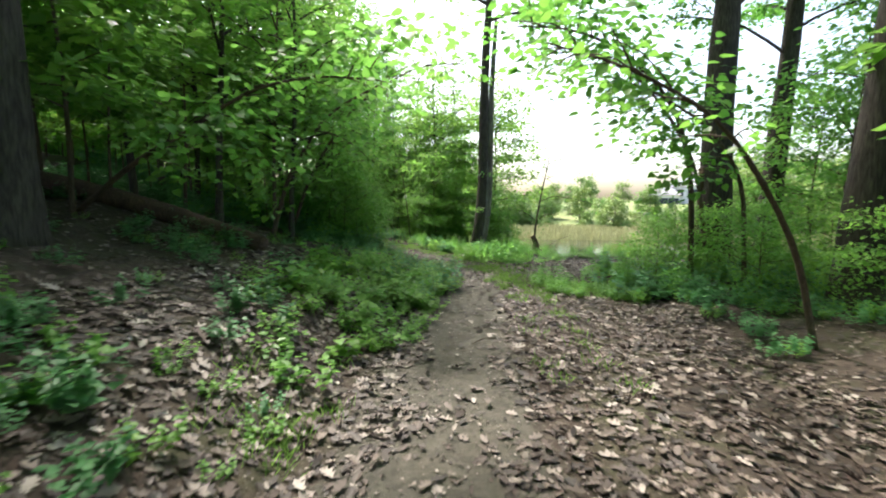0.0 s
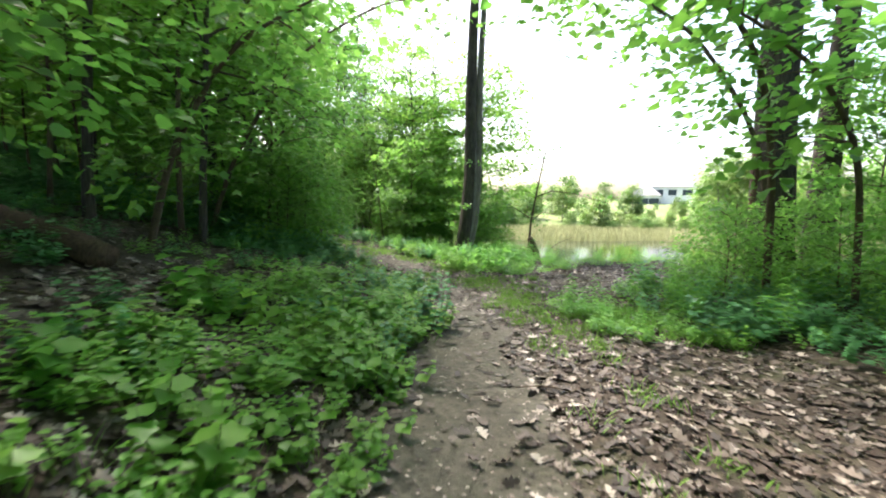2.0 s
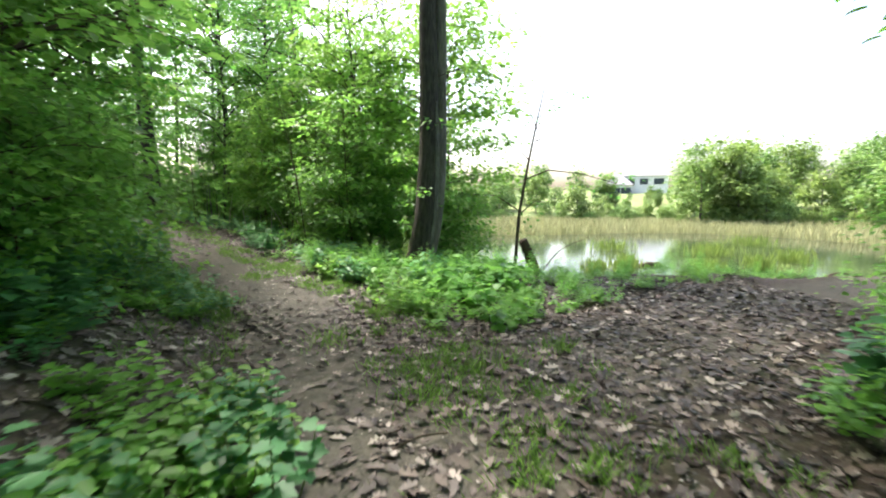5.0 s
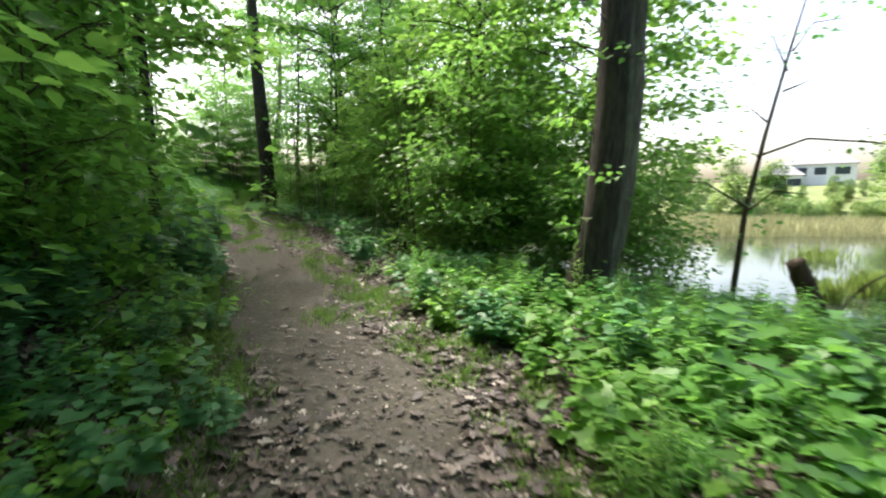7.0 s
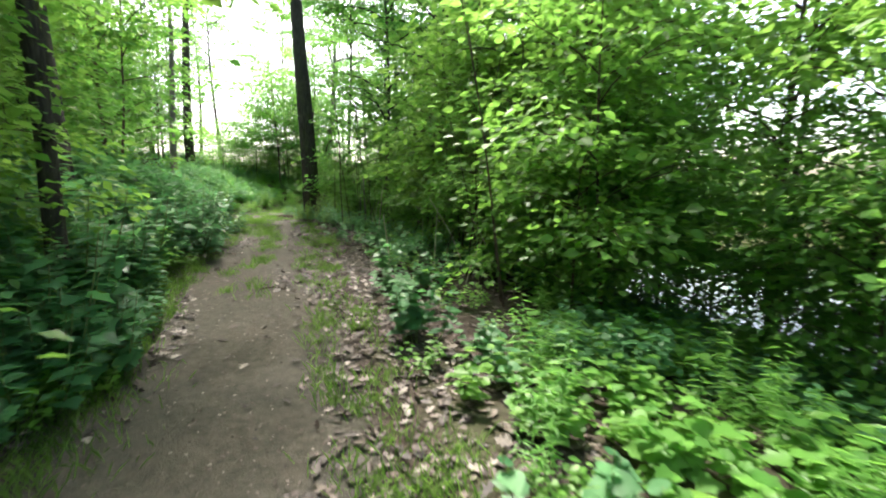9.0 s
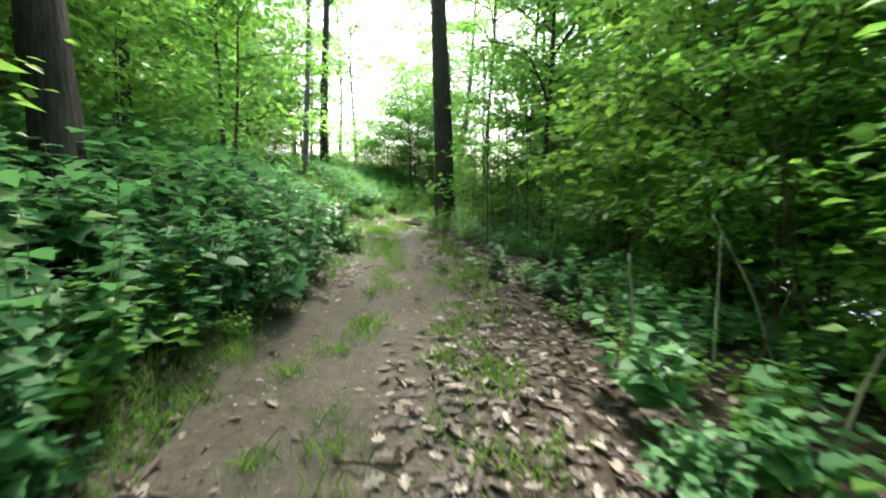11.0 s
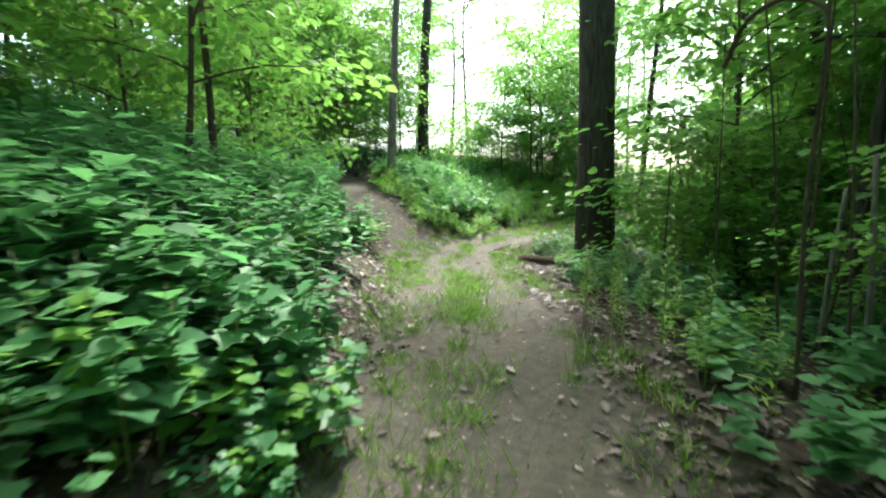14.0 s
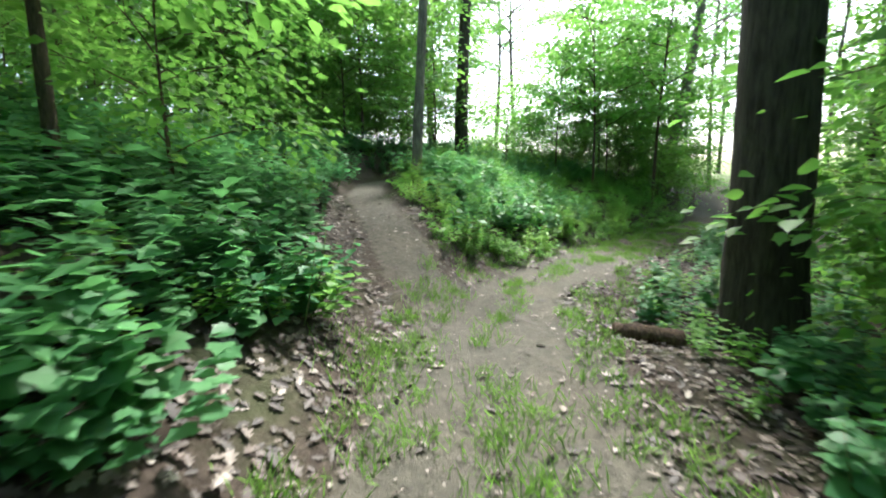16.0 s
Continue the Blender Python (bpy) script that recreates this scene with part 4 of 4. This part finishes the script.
def litter(n, x0, x1, y0, y1, keep, shape, lo, hi, name, tilt=0.26):
    xs, ys = rng.uniform(x0, x1, n), rng.uniform(y0, y1, n)
    k = keep(xs, ys)
    xs, ys = xs[k], ys[k]
    m = len(xs)
    pos = np.stack([xs, ys, height(xs, ys) + 0.005 + tilt * 0.07 * rng.rand(m)], -1)
    az = rng.rand(m) * 6.28
    e = 0.05
    gxv = (height(xs + e, ys) - height(xs - e, ys)) / (2 * e)
    gyv = (height(xs, ys + e) - height(xs, ys - e)) / (2 * e)
    up = np.stack([-gxv, -gyv, np.ones(m)], -1) + rng.randn(m, 3) * tilt
    way = np.stack([np.cos(az), np.sin(az), gxv * np.cos(az) + gyv * np.sin(az) + 0.12 * rng.randn(m)], -1)
    return tagged(new(name, leaf_mesh(name, shape, pos, way, up, rng.uniform(lo, hi, m), M_LITTER)), "fallen dry brown oak leaves on the forest floor", "leaf litter", kind="stuff")


def litter_here(x, y):
    bare = np.abs(dist(TRAIL, x, y)) + 0.25 * np.sin(3 * x + 2 * y) * np.sin(1.7 * y)
    lim = np.where(y > 14, 0.55, 0.38)
    dense = np.where(bare > lim, 1.0, np.where(y > 14, 0.06, np.where((y > 8) & (y < 13.5), 0.45, 0.16))) * np.where(np.abs(dist(UPHILL, x, y)) < 0.5, 0.1, 1)
    dry = dist(SHORE, x, y) < -1
    return (rng.rand(len(x)) < dense) & dry


litter(34000, -5, 7, -1, 15.5, lambda x, y: litter_here(x, y) & (trail_gap(x, y) < 3.4), OAK, 0.04, 0.125, "leaf_litter", 0.12)
litter(17000, -5, 7, -1, 15.5, lambda x, y: litter_here(x, y) & (trail_gap(x, y) < 3.4), CURL, 0.05, 0.13, "leaf_litter", 0.35)
litter(60000, -17, 2, 12, 34, lambda x, y: litter_here(x, y) & (trail_gap(x, y) < 2.0), OAK, 0.035, 0.1, "leaf_litter", 0.12)
litter(32000, -17, 2, 12, 34, lambda x, y: litter_here(x, y) & (trail_gap(x, y) < 2.0), CURL, 0.04, 0.11, "leaf_litter", 0.35)
litter(60000, -14, 12, -1, 34, lambda x, y: litter_here(x, y) & (trail_gap(x, y) > 1.1), OAK, 0.05, 0.11, "leaf_litter", 0.12)

litter(46000, -5, 4, -1, 15.5, lambda x, y: trail_gap(x, y) < 1.6, DIAMOND, 0.012, 0.035, "leaf_crumbs", 0.2)
litter(110000, -17, 2, 12, 34, lambda x, y: trail_gap(x, y) < 1.1, DIAMOND, 0.01, 0.03, "leaf_crumbs", 0.2)

# reeds of the marsh across the pond
n = 40000
a = np.radians(rng.uniform(2, 75, n))
r = rng.uniform(31, 56, n)
xs, ys = 4 + r * np.sin(a), 12 + r * np.cos(a)
band = np.sin(r * 0.55 + 2 * np.sin(a * 7)) + 0.09 * (r - 36) > 0.3
xs, ys = xs[band], ys[band]
blades("reed_bed", "pale dry reeds standing in the shallow far side of the pond", xs, ys, 0.95, M_REED, 0.25, POND_Z - 0.1, "reeds")
xs, ys = clumped(2600, [(10.6, 25.6, 1), (11.2, 26.4, 1), (13.2, 23.8, 1), (13.6, 24.5, 1), (9.0, 25.0, 1), (16.5, 25.2, 1), (18, 30, 3), (24, 34, 3), (14, 33, 3), (20, 27, 2)], 0.22)
blades("green_reeds", "green reed clumps standing in the pond", xs, ys, 0.75, M_REEDG, 0.25, POND_Z - 0.1, "reeds")


# ---- single things ----
def limb_thing(name, label, category, pts, r0, r1, mat, sides=8, wobble=0.06, seed=1):
    pts = np.array(pts, float)
    t = np.linspace(0, len(pts) - 1, 4 * len(pts))
    fine = np.stack([np.interp(t, np.arange(len(pts)), pts[:, k]) for k in range(3)], -1)
    k = np.array([0.25, 0.5, 0.25])
    for _ in range(2):
        fine[1:-1] = fine[:-2] * k[0] + fine[1:-1] * k[1] + fine[2:] * k[2]
    o = fine[0].copy()
    ob = new(name, Tubes().add(fine - o, np.linspace(r0, r1, len(fine)), sides, wobble, seed).mesh(name, mat))
    ob.location = o
    return tagged(ob, label, category)


def on(x, y, up=0.0):
    return (x, y, float(height(x, y)) + up)


def arching(name, label, pts, r0, leaves, size, shape, mat, seed, spreadr=0.35, start=0.25, droop=0.12):
    """A leaning stem or bough with leaves along it; its foot is at the first point."""
    r = np.random.RandomState(seed)
    pts = np.array(pts, float)
    t = np.linspace(0, len(pts) - 1, 20)
    line = np.stack([np.interp(t, np.arange(len(pts)), pts[:, k]) for k in range(3)], -1)
    for _ in range(3):
        line[1:-1] = (line[:-2] + 2 * line[1:-1] + line[2:]) / 4
    o = line[0].copy()
    line = line - o
    root = new(name)
    root.location = o
    wood = Tubes().add(line, np.linspace(r0, r0 * 0.22, 20), 7, 0.05, seed)
    twigs = [line]
    for k in range(14):
        i0 = int(20 * (start + (0.97 - start) * k / 14))
        d = line[min(i0 + 1, 19)] - line[i0 - 1]
        b = branch_line(r, line[i0], math.atan2(d[1], d[0]) + r.choice([-1, 1]) * (0.5 + 0.7 * r.rand()), radians(r.uniform(-15, 25)), 0.5 + 0.9 * r.rand(), n=5)
        twigs.append(b)
        wood.add(b, np.linspace(r0 * 0.3, 0.002, 5), 4)
    part("trunk", wood.mesh("trunk", M_TWIG), root)
    pos, way, up = crown_points(r, twigs[1:], leaves, spreadr * 0.6, droop, 0.15)
    part("crown", leaf_mesh("crown", shape, pos, way, up, size * (0.65 + 0.6 * r.rand(leaves)), mat), root)
    return tagged(root, label, "sapling")


# bough arching over the trail from the hillside, and a leaning stem from the other side
arching("sapling", "arching sapling bough with bright translucent leaves over the trail", [on(-5.9, 7.0, -0.1), (-4.5, 6.6, 2.2), (-3.7, 6.5, 2.55), (-2.8, 6.45, 3.15), (-1.8, 6.45, 3.35), (-0.9, 6.5, 3.28)],
        0.045, 640, 0.14, HEART, M_SAPLING, 61, 0.5, 0.2)
arching("sapling", "leaning dark-stemmed sapling reaching over the trail", [on(4.3, 4.9, -0.1), (3.9, 4.8, 1.1), (2.9, 4.6, 2.4), (1.9, 4.7, 2.95), (1.1, 4.9, 3.25)], 0.042, 150, 0.11, HEART, M_CANOPY, 62, 0.5, 0.45)
arching("sapling", "overhanging sapling with large rounded leaves beside the fork", [on(5.6, 9.8, -0.1), (5.4, 9.6, 2.2), (4.8, 9.3, 3.6), (3.6, 8.9, 4.5), (2.4, 8.5, 4.8), (1.3, 8.2, 4.7)], 0.06, 800, 0.16, HEART, M_CANOPY, 63, 0.7, 0.3, 0.3)
arching("sapling", "overhanging sapling with large rounded leaves beside the fork", [on(6.2, 8.9, -0.1), (6.0, 8.8, 2.0), (5.0, 8.4, 3.0), (3.8, 8.2, 3.6), (3.0, 8.1, 3.8)], 0.05, 380, 0.16, HEART, M_CANOPY, 64, 0.6, 0.3, 0.3)
arching("sapling", "leafy sapling leaning over the trail from the bank", [on(-3.4, 8.6, -0.1), (-3.0, 8.5, 2.0), (-2.2, 8.4, 3.2), (-0.8, 8.3, 3.9)], 0.05, 480, 0.14, MAPLE, M_SAPLING, 65, 0.6, 0.2, 0.25)

arching("sapling", "tall thin sapling hanging rounded leaves over the fork", [on(6.7, 11.0, -0.1), (6.3, 11.0, 2.6), (5.0, 11.2, 4.6), (3.6, 11.4, 5.4), (2.3, 11.6, 5.3)], 0.06, 700, 0.16, HEART, M_SAPLING, 66, 0.8, 0.3, 0.45)
arching("sapling", "leafy sapling leaning over the trail from the bank", [on(-3.9, 11.2, -0.1), (-3.4, 11.2, 2.2), (-2.2, 11.1, 4.0), (-0.6, 11.0, 4.9), (0.6, 11.0, 4.9)], 0.05, 700, 0.14, MAPLE, M_SAPLING, 67, 0.7, 0.2, 0.35)
arching("sapling", "leafy sapling drooping over the bank beside the trail", [on(-5.0, 15.0, -0.1), (-4.7, 15.2, 2.2), (-4.0, 15.7, 3.5), (-3.2, 16.2, 4.1)], 0.05, 800, 0.1, OVAL, M_CANOPY, 68, 0.7, 0.2, 0.4)
arching("sapling", "leafy sapling drooping over the bank beside the trail", [on(-4.2, 13.0, -0.1), (-3.9, 13.3, 2.0), (-3.3, 14.0, 3.2), (-2.8, 14.8, 3.7)], 0.05, 800, 0.1, OVAL, M_CANOPY, 69, 0.7, 0.2, 0.4)
# fallen log on the hillside
limb_thing("fallen_log", "dark mossy fallen log lying across the leafy slope", "log", [on(-3.0, 7.3, 0.12), on(-4.6, 7.7, 0.16), on(-6.2, 8.0, 0.16), on(-8.2, 8.3, 0.15)], 0.13, 0.2, M_ROT, 12, 0.05, 3)
# leaning rotten stump by the pond
limb_thing("stump", "dark rotten leaning stump among green plants", "stump", [on(3.8, 17.0, -0.1), (3.76, 17.0, -0.33), (3.6, 17.0, 0.05), (3.47, 17.0, 0.33)], 0.13, 0.1, M_ROT, 9, 0.05, 8)
limb_thing("branch", "bare grey branch leaning out from the stump", "branch", [on(3.85, 17.1, -0.05), (4.3, 17.1, 0.1), (5.0, 17.2, 0.36)], 0.018, 0.006, M_TWIG, 5)
# broken stub beside the thick tree
limb_thing("snag", "broken dead trunk standing against a thick tree", "dead tree", [on(7.1, 12.1, -0.1), (7.1, 12.1, 1.2), (7.07, 12.1, 2.55)], 0.13, 0.1, M_ROT, 9, 0.1, 5)
# dead leaning tree by the water
dead = new("dead_tree")
dz = float(height(4.0, 19.4))
dead.location = (4.0, 19.4, dz)
wood = Tubes().add([(0, 0, -0.2), (0.02, 0, 0.8), (0.1, 0, 2.0), (0.3, 0, 3.2), (0.55, 0, 4.5), (0.85, 0, 5.9)], [0.055, 0.048, 0.04, 0.032, 0.022, 0.009], 7, 0.05, 2)
for a, b, c in [((0.1, 0, 2.0), (0.5, 0, 2.35), (1.05, 0.1, 2.3)), ((0.1, 0, 2.1), (-0.5, 0.1, 2.5), (-1.5, 0.2, 2.55)), ((0.55, 0, 4.2), (0.35, 0, 4.6), (0.3, 0.1, 4.9)), ((0.6, 0, 4.5), (0.85, 0, 4.9), (1.3, 0, 4.95)),
                ((0.35, 0, 3.4), (0.2, 0.1, 3.6), (0.05, 0.2, 3.75)), ((0.5, 0, 3.9), (0.75, 0, 4.0), (0.95, 0.1, 4.1))]:
    wood.add([a, b, c], [0.02, 0.014, 0.006], 5)
wood.add([(0.2, 0, 2.9), (0.8, -0.2, 3.15), (1.6, -0.4, 3.05), (2.7, -0.8, 2.7)], [0.022, 0.018, 0.013, 0.006], 5)
part("trunk", wood.mesh("trunk", M_TWIG), dead)
r_ = np.random.RandomState(4)
tips = [np.array([(0.8, -0.2, 3.15), (1.6, -0.4, 3.05), (2.7, -0.8, 2.7)]), np.array([(0.55, 0, 4.2), (0.35, 0, 4.6), (0.3, 0.1, 4.9)]), np.array([(0.6, 0, 4.5), (0.85, 0, 4.9), (1.3, 0, 4.95)]), np.array([(-0.2, 0, 1.2), (0.2, 0, 1.8), (0.3, 0, 2.3)])]
lp, lw, lu = crown_points(r_, tips, 130, 0.2, 0.15, 0.1)
part("crown", leaf_mesh("crown", OVAL, lp, lw, lu, np.full(130, 0.11), M_CANOPY), dead)
tagged(dead, "thin leaning dead tree with a few leaves by the pond", "dead tree")

# wood in the water
limb_thing("waterlogged_log", "short dark log half sunk in the pond", "log", [(11.9, 26.7, POND_Z + 0.02), (12.5, 26.8, POND_Z + 0.1), (13.1, 26.9, POND_Z + 0.04)], 0.12, 0.1, M_ROT, 9, 0.1)
for k, (x, y) in enumerate([(15.2, 22.8), (16.4, 22.5), (17.5, 23.2)]):
    limb_thing("fallen_branch", "dark bare branch lying in the pond shallows", "branch", [(x, y, POND_Z - 0.02), (x + 0.7, y + 0.1, POND_Z + 0.16), (x + 1.5, y - 0.1 + 0.1 * k, POND_Z + 0.05), (x + 2.0, y, POND_Z - 0.05)], 0.05, 0.02, M_ROT, 6)

# twigs lying on the litter
for x, y, a, ln, kind in [(-2.35, 13.9, 117, 1.15, 0), (2.7, 12.0, 5, 0.3, 1), (0.45, 4.6, 40, 0.35, 1), (1.3, 11.6, 30, 0.25, 1), (0.9, 6.1, 170, 0.4, 1), (-1.7, 5.2, 35, 0.9, 1), (-2.6, 6.0, 10, 1.4, 1), (1.9, 7.6, 20, 0.5, 1),
                          (-3.9, 18.9, 15, 0.3, 1), (-0.4, 12.6, 120, 0.3, 1), (0.9, 10.4, 25, 0.35, 1), (2.2, 10.4, 170, 0.4, 1), (3.4, 11.7, 15, 0.5, 1), (-6.4, 21.9, 60, 0.3, 1)]:
    c, s_ = math.cos(radians(a)) * ln / 2, math.sin(radians(a)) * ln / 2
    limb_thing("twig", "pale bare stick lying across the leaves" if kind == 0 else "short dark twig lying on the leaf litter", "twig",
               [on(x - c, y - s_, 0.02), on(x, y, 0.05 if kind else 0.1), on(x + c, y + s_, 0.02 if kind else 0.18)], 0.007, 0.004, M_DEAD if kind == 0 else M_TWIG, 5)

# bleached dead stems in the thicket on the downhill side
rs = np.random.RandomState(12)
for x, y in [(-5.85, 25.7), (-5.6, 25.4), (-5.1, 24.6), (-4.7, 23.6), (-2.7, 21.2), (-2.3, 21.6), (-2.5, 21.0), (-2.1, 20.7), (-3.3, 22.3), (-6.2, 26.6), (-4.2, 24.3), (-3.1, 20.4), (-5.2, 26.4), (-1.9, 22.3), (-3.6, 23.4)]:
    h = rs.uniform(0.5, 1.2)
    lx, ly = rs.uniform(-0.5, 0.5, 2)
    limb_thing("dead_sapling", "pale bleached dead sapling in the shaded thicket", "dead sapling", [on(x, y, -0.05), on(x + lx * 0.4, y + ly * 0.4, h * 0.5), on(x + lx, y + ly, h)], 0.013, 0.005, M_DEAD if rs.rand() < 0.6 else M_TWIG, 6, 0.08, 3)
for x, y, h, r0, lean in [(-6.43, 26.26, 1.3, 0.02, 0.06), (-6.15, 26.06, 1.5, 0.026, -0.08), (-6.36, 26.66, 0.9, 0.016, 0.25)]:
    limb_thing("dead_sapling", "broken pale dead sapling trunk at the edge of the thicket", "dead sapling", [on(x, y, -0.05), on(x + lean * 0.4, y, h * 0.5), on(x + lean, y + 0.05, h)], r0, r0 * 0.6, M_SCAR, 7, 0.12, 6)
# thin dark stems of the thicket
for k in range(48):
    y = rs.uniform(16.5, 31)
    tx = np.interp(y, [p[1] for p in TRAIL], [p[0] for p in TRAIL])
    x = tx + rs.uniform(3.1, 5.8)
    if x > -0.8:
        continue
    h = rs.uniform(2, 5)
    lx, ly = rs.uniform(-0.8, 0.8, 2)
    limb_thing("bare_sapling", "thin dark bare-stemmed sapling in the thicket", "sapling", [on(x, y, -0.05), on(x + lx * 0.4, y + ly * 0.4, h * 0.5), on(x + lx, y + ly, h)], rs.uniform(0.01, 0.02), 0.005, M_TWIG, 5, 0.05, k)
# looped vine hanging beside the straight tree
limb_thing("vine", "dark looped vine hanging between saplings", "vine", [(-6.95, 25.4, 2.3), (-6.85, 25.35, 2.55), (-6.65, 25.3, 2.62), (-6.45, 25.25, 2.5), (-6.42, 25.2, 2.3)], 0.015, 0.012, M_TWIG, 6)
limb_thing("vine", "long thin hanging vine stem", "vine", [on(-6.4, 25.2, -0.05), (-6.45, 25.2, 1.4), (-6.42, 25.2, 2.5), (-6.6, 25.2, 4.2)], 0.013, 0.009, M_TWIG, 5)
# rotten hollow at the foot of the straight tree
limb_thing("rotten_log", "short dark rotten log at the trail edge", "log", [on(-10.4, 27.85, 0.02), on(-10.2, 28.0, 0.06), on(-9.95, 28.2, 0.04)], 0.075, 0.09, M_ROT, 10, 0.06, 4)
# umbel on a stalk
um = limb_thing("wildflower", "tall dry umbel flower head on a thin stalk", "flower", [on(0.93, 15.9, 0), on(0.97, 15.9, 0.6), on(0.99, 15.9, 1.05)], 0.005, 0.003, M_HERBSTEM, 5)
head = Tubes()
for k in range(12):
    a = k * 0.52
    head.add([(0, 0, 0), (0.03 * math.cos(a), 0.03 * math.sin(a), 0.035), (0.05 * math.cos(a), 0.05 * math.sin(a), 0.04)], [0.002, 0.0015, 0.006], 5)
hd = part("flower_head", head.mesh("flower_head", plain("umbel", (0.35, 0.38, 0.2), 0.8, 30)), um, "pale green umbel")
hd.location = (0.06, 0.0, 1.04)

# ---- houses beyond the pond ----
M_SIDING = plain("pale_siding", (0.72, 0.71, 0.68), 0.6, 2)
M_ROOF = plain("grey_shingles", (0.22, 0.22, 0.23), 0.85, 3)
M_PANE, _nt, _p, _o = mat_new("window_pane")
_p.inputs["Base Color"].default_value = (0.05, 0.06, 0.07, 1)
_p.inputs["Roughness"].default_value = 0.08


def box_mesh(name, x0, x1, y0, y1, z0, z1, mat, bevel=0.0):
    bm = bmesh.new()
    bmesh.ops.create_cube(bm, size=1)
    for v in bm.verts:
        v.co = Vector(((x0 + x1) / 2 + v.co.x * (x1 - x0), (y0 + y1) / 2 + v.co.y * (y1 - y0), (z0 + z1) / 2 + v.co.z * (z1 - z0)))
    if bevel:
        bmesh.ops.bevel(bm, geom=bm.edges[:], offset=bevel, segments=1, affect="EDGES")
    me = bpy.data.meshes.new(name)
    bm.to_mesh(me)
    bm.free()
    me.materials.append(mat)
    return me


def house(x, y, z, turn, w, d, h, label):
    root = new("house")
    part("wall", box_mesh("wall", -w / 2, w / 2, -d / 2, d / 2, -3, h, M_SIDING, 0.05), root)
    bm = bmesh.new()
    e = 0.5
    vs = [bm.verts.new(c) for c in ((-w / 2 - e, -d / 2 - e, h), (w / 2 + e, -d / 2 - e, h), (w / 2 + e, d / 2 + e, h), (-w / 2 - e, d / 2 + e, h), (-w / 2 + 2.5, 0, h + 2.6), (w / 2 - 2.5, 0, h + 2.6))]
    for f in ((0, 1, 5, 4), (1, 2, 5), (2, 3, 4, 5), (3, 0, 4), (3, 2, 1, 0)):
        bm.faces.new([vs[k] for k in f])
    me = bpy.data.meshes.new("roof")
    bm.to_mesh(me)
    bm.free()
    me.materials.append(M_ROOF)
    part("roof", me, root)
    for k, (cx, cz, ww, hh) in enumerate(((-w * 0.32, h - 1.5, 3.4, 1.6), (w * 0.02, h - 1.4, 1.8, 1.4), (w * 0.32, h - 1.4, 2.2, 1.4), (-w * 0.3, h - 4.3, 2.0, 1.6), (w * 0.25, h - 4.3, 2.4, 1.6))):
        win = part("window", box_mesh("window", cx - ww / 2 - 0.12, cx + ww / 2 + 0.12, -d / 2 - 0.06, -d / 2 + 0.02, cz - hh / 2 - 0.12, cz + hh / 2 + 0.12, M_SIDING), root)
        part("pane", box_mesh("pane", cx - ww / 2, cx + ww / 2, -d / 2 - 0.1, -d / 2 - 0.03, cz - hh / 2, cz + hh / 2, M_PANE), win)
    root.matrix_basis = pose(x, y, z, 0, 0, turn)
    return tagged(root, label, "house")


house(63.5, 112.6, 1.6, -32, 11, 8, 4.8, "pale two-storey house with grey hipped roof beyond the pond")
house(56.0, 112.0, 0.8, -28, 7, 7, 3.4, "small pale house beside a larger one beyond the pond")
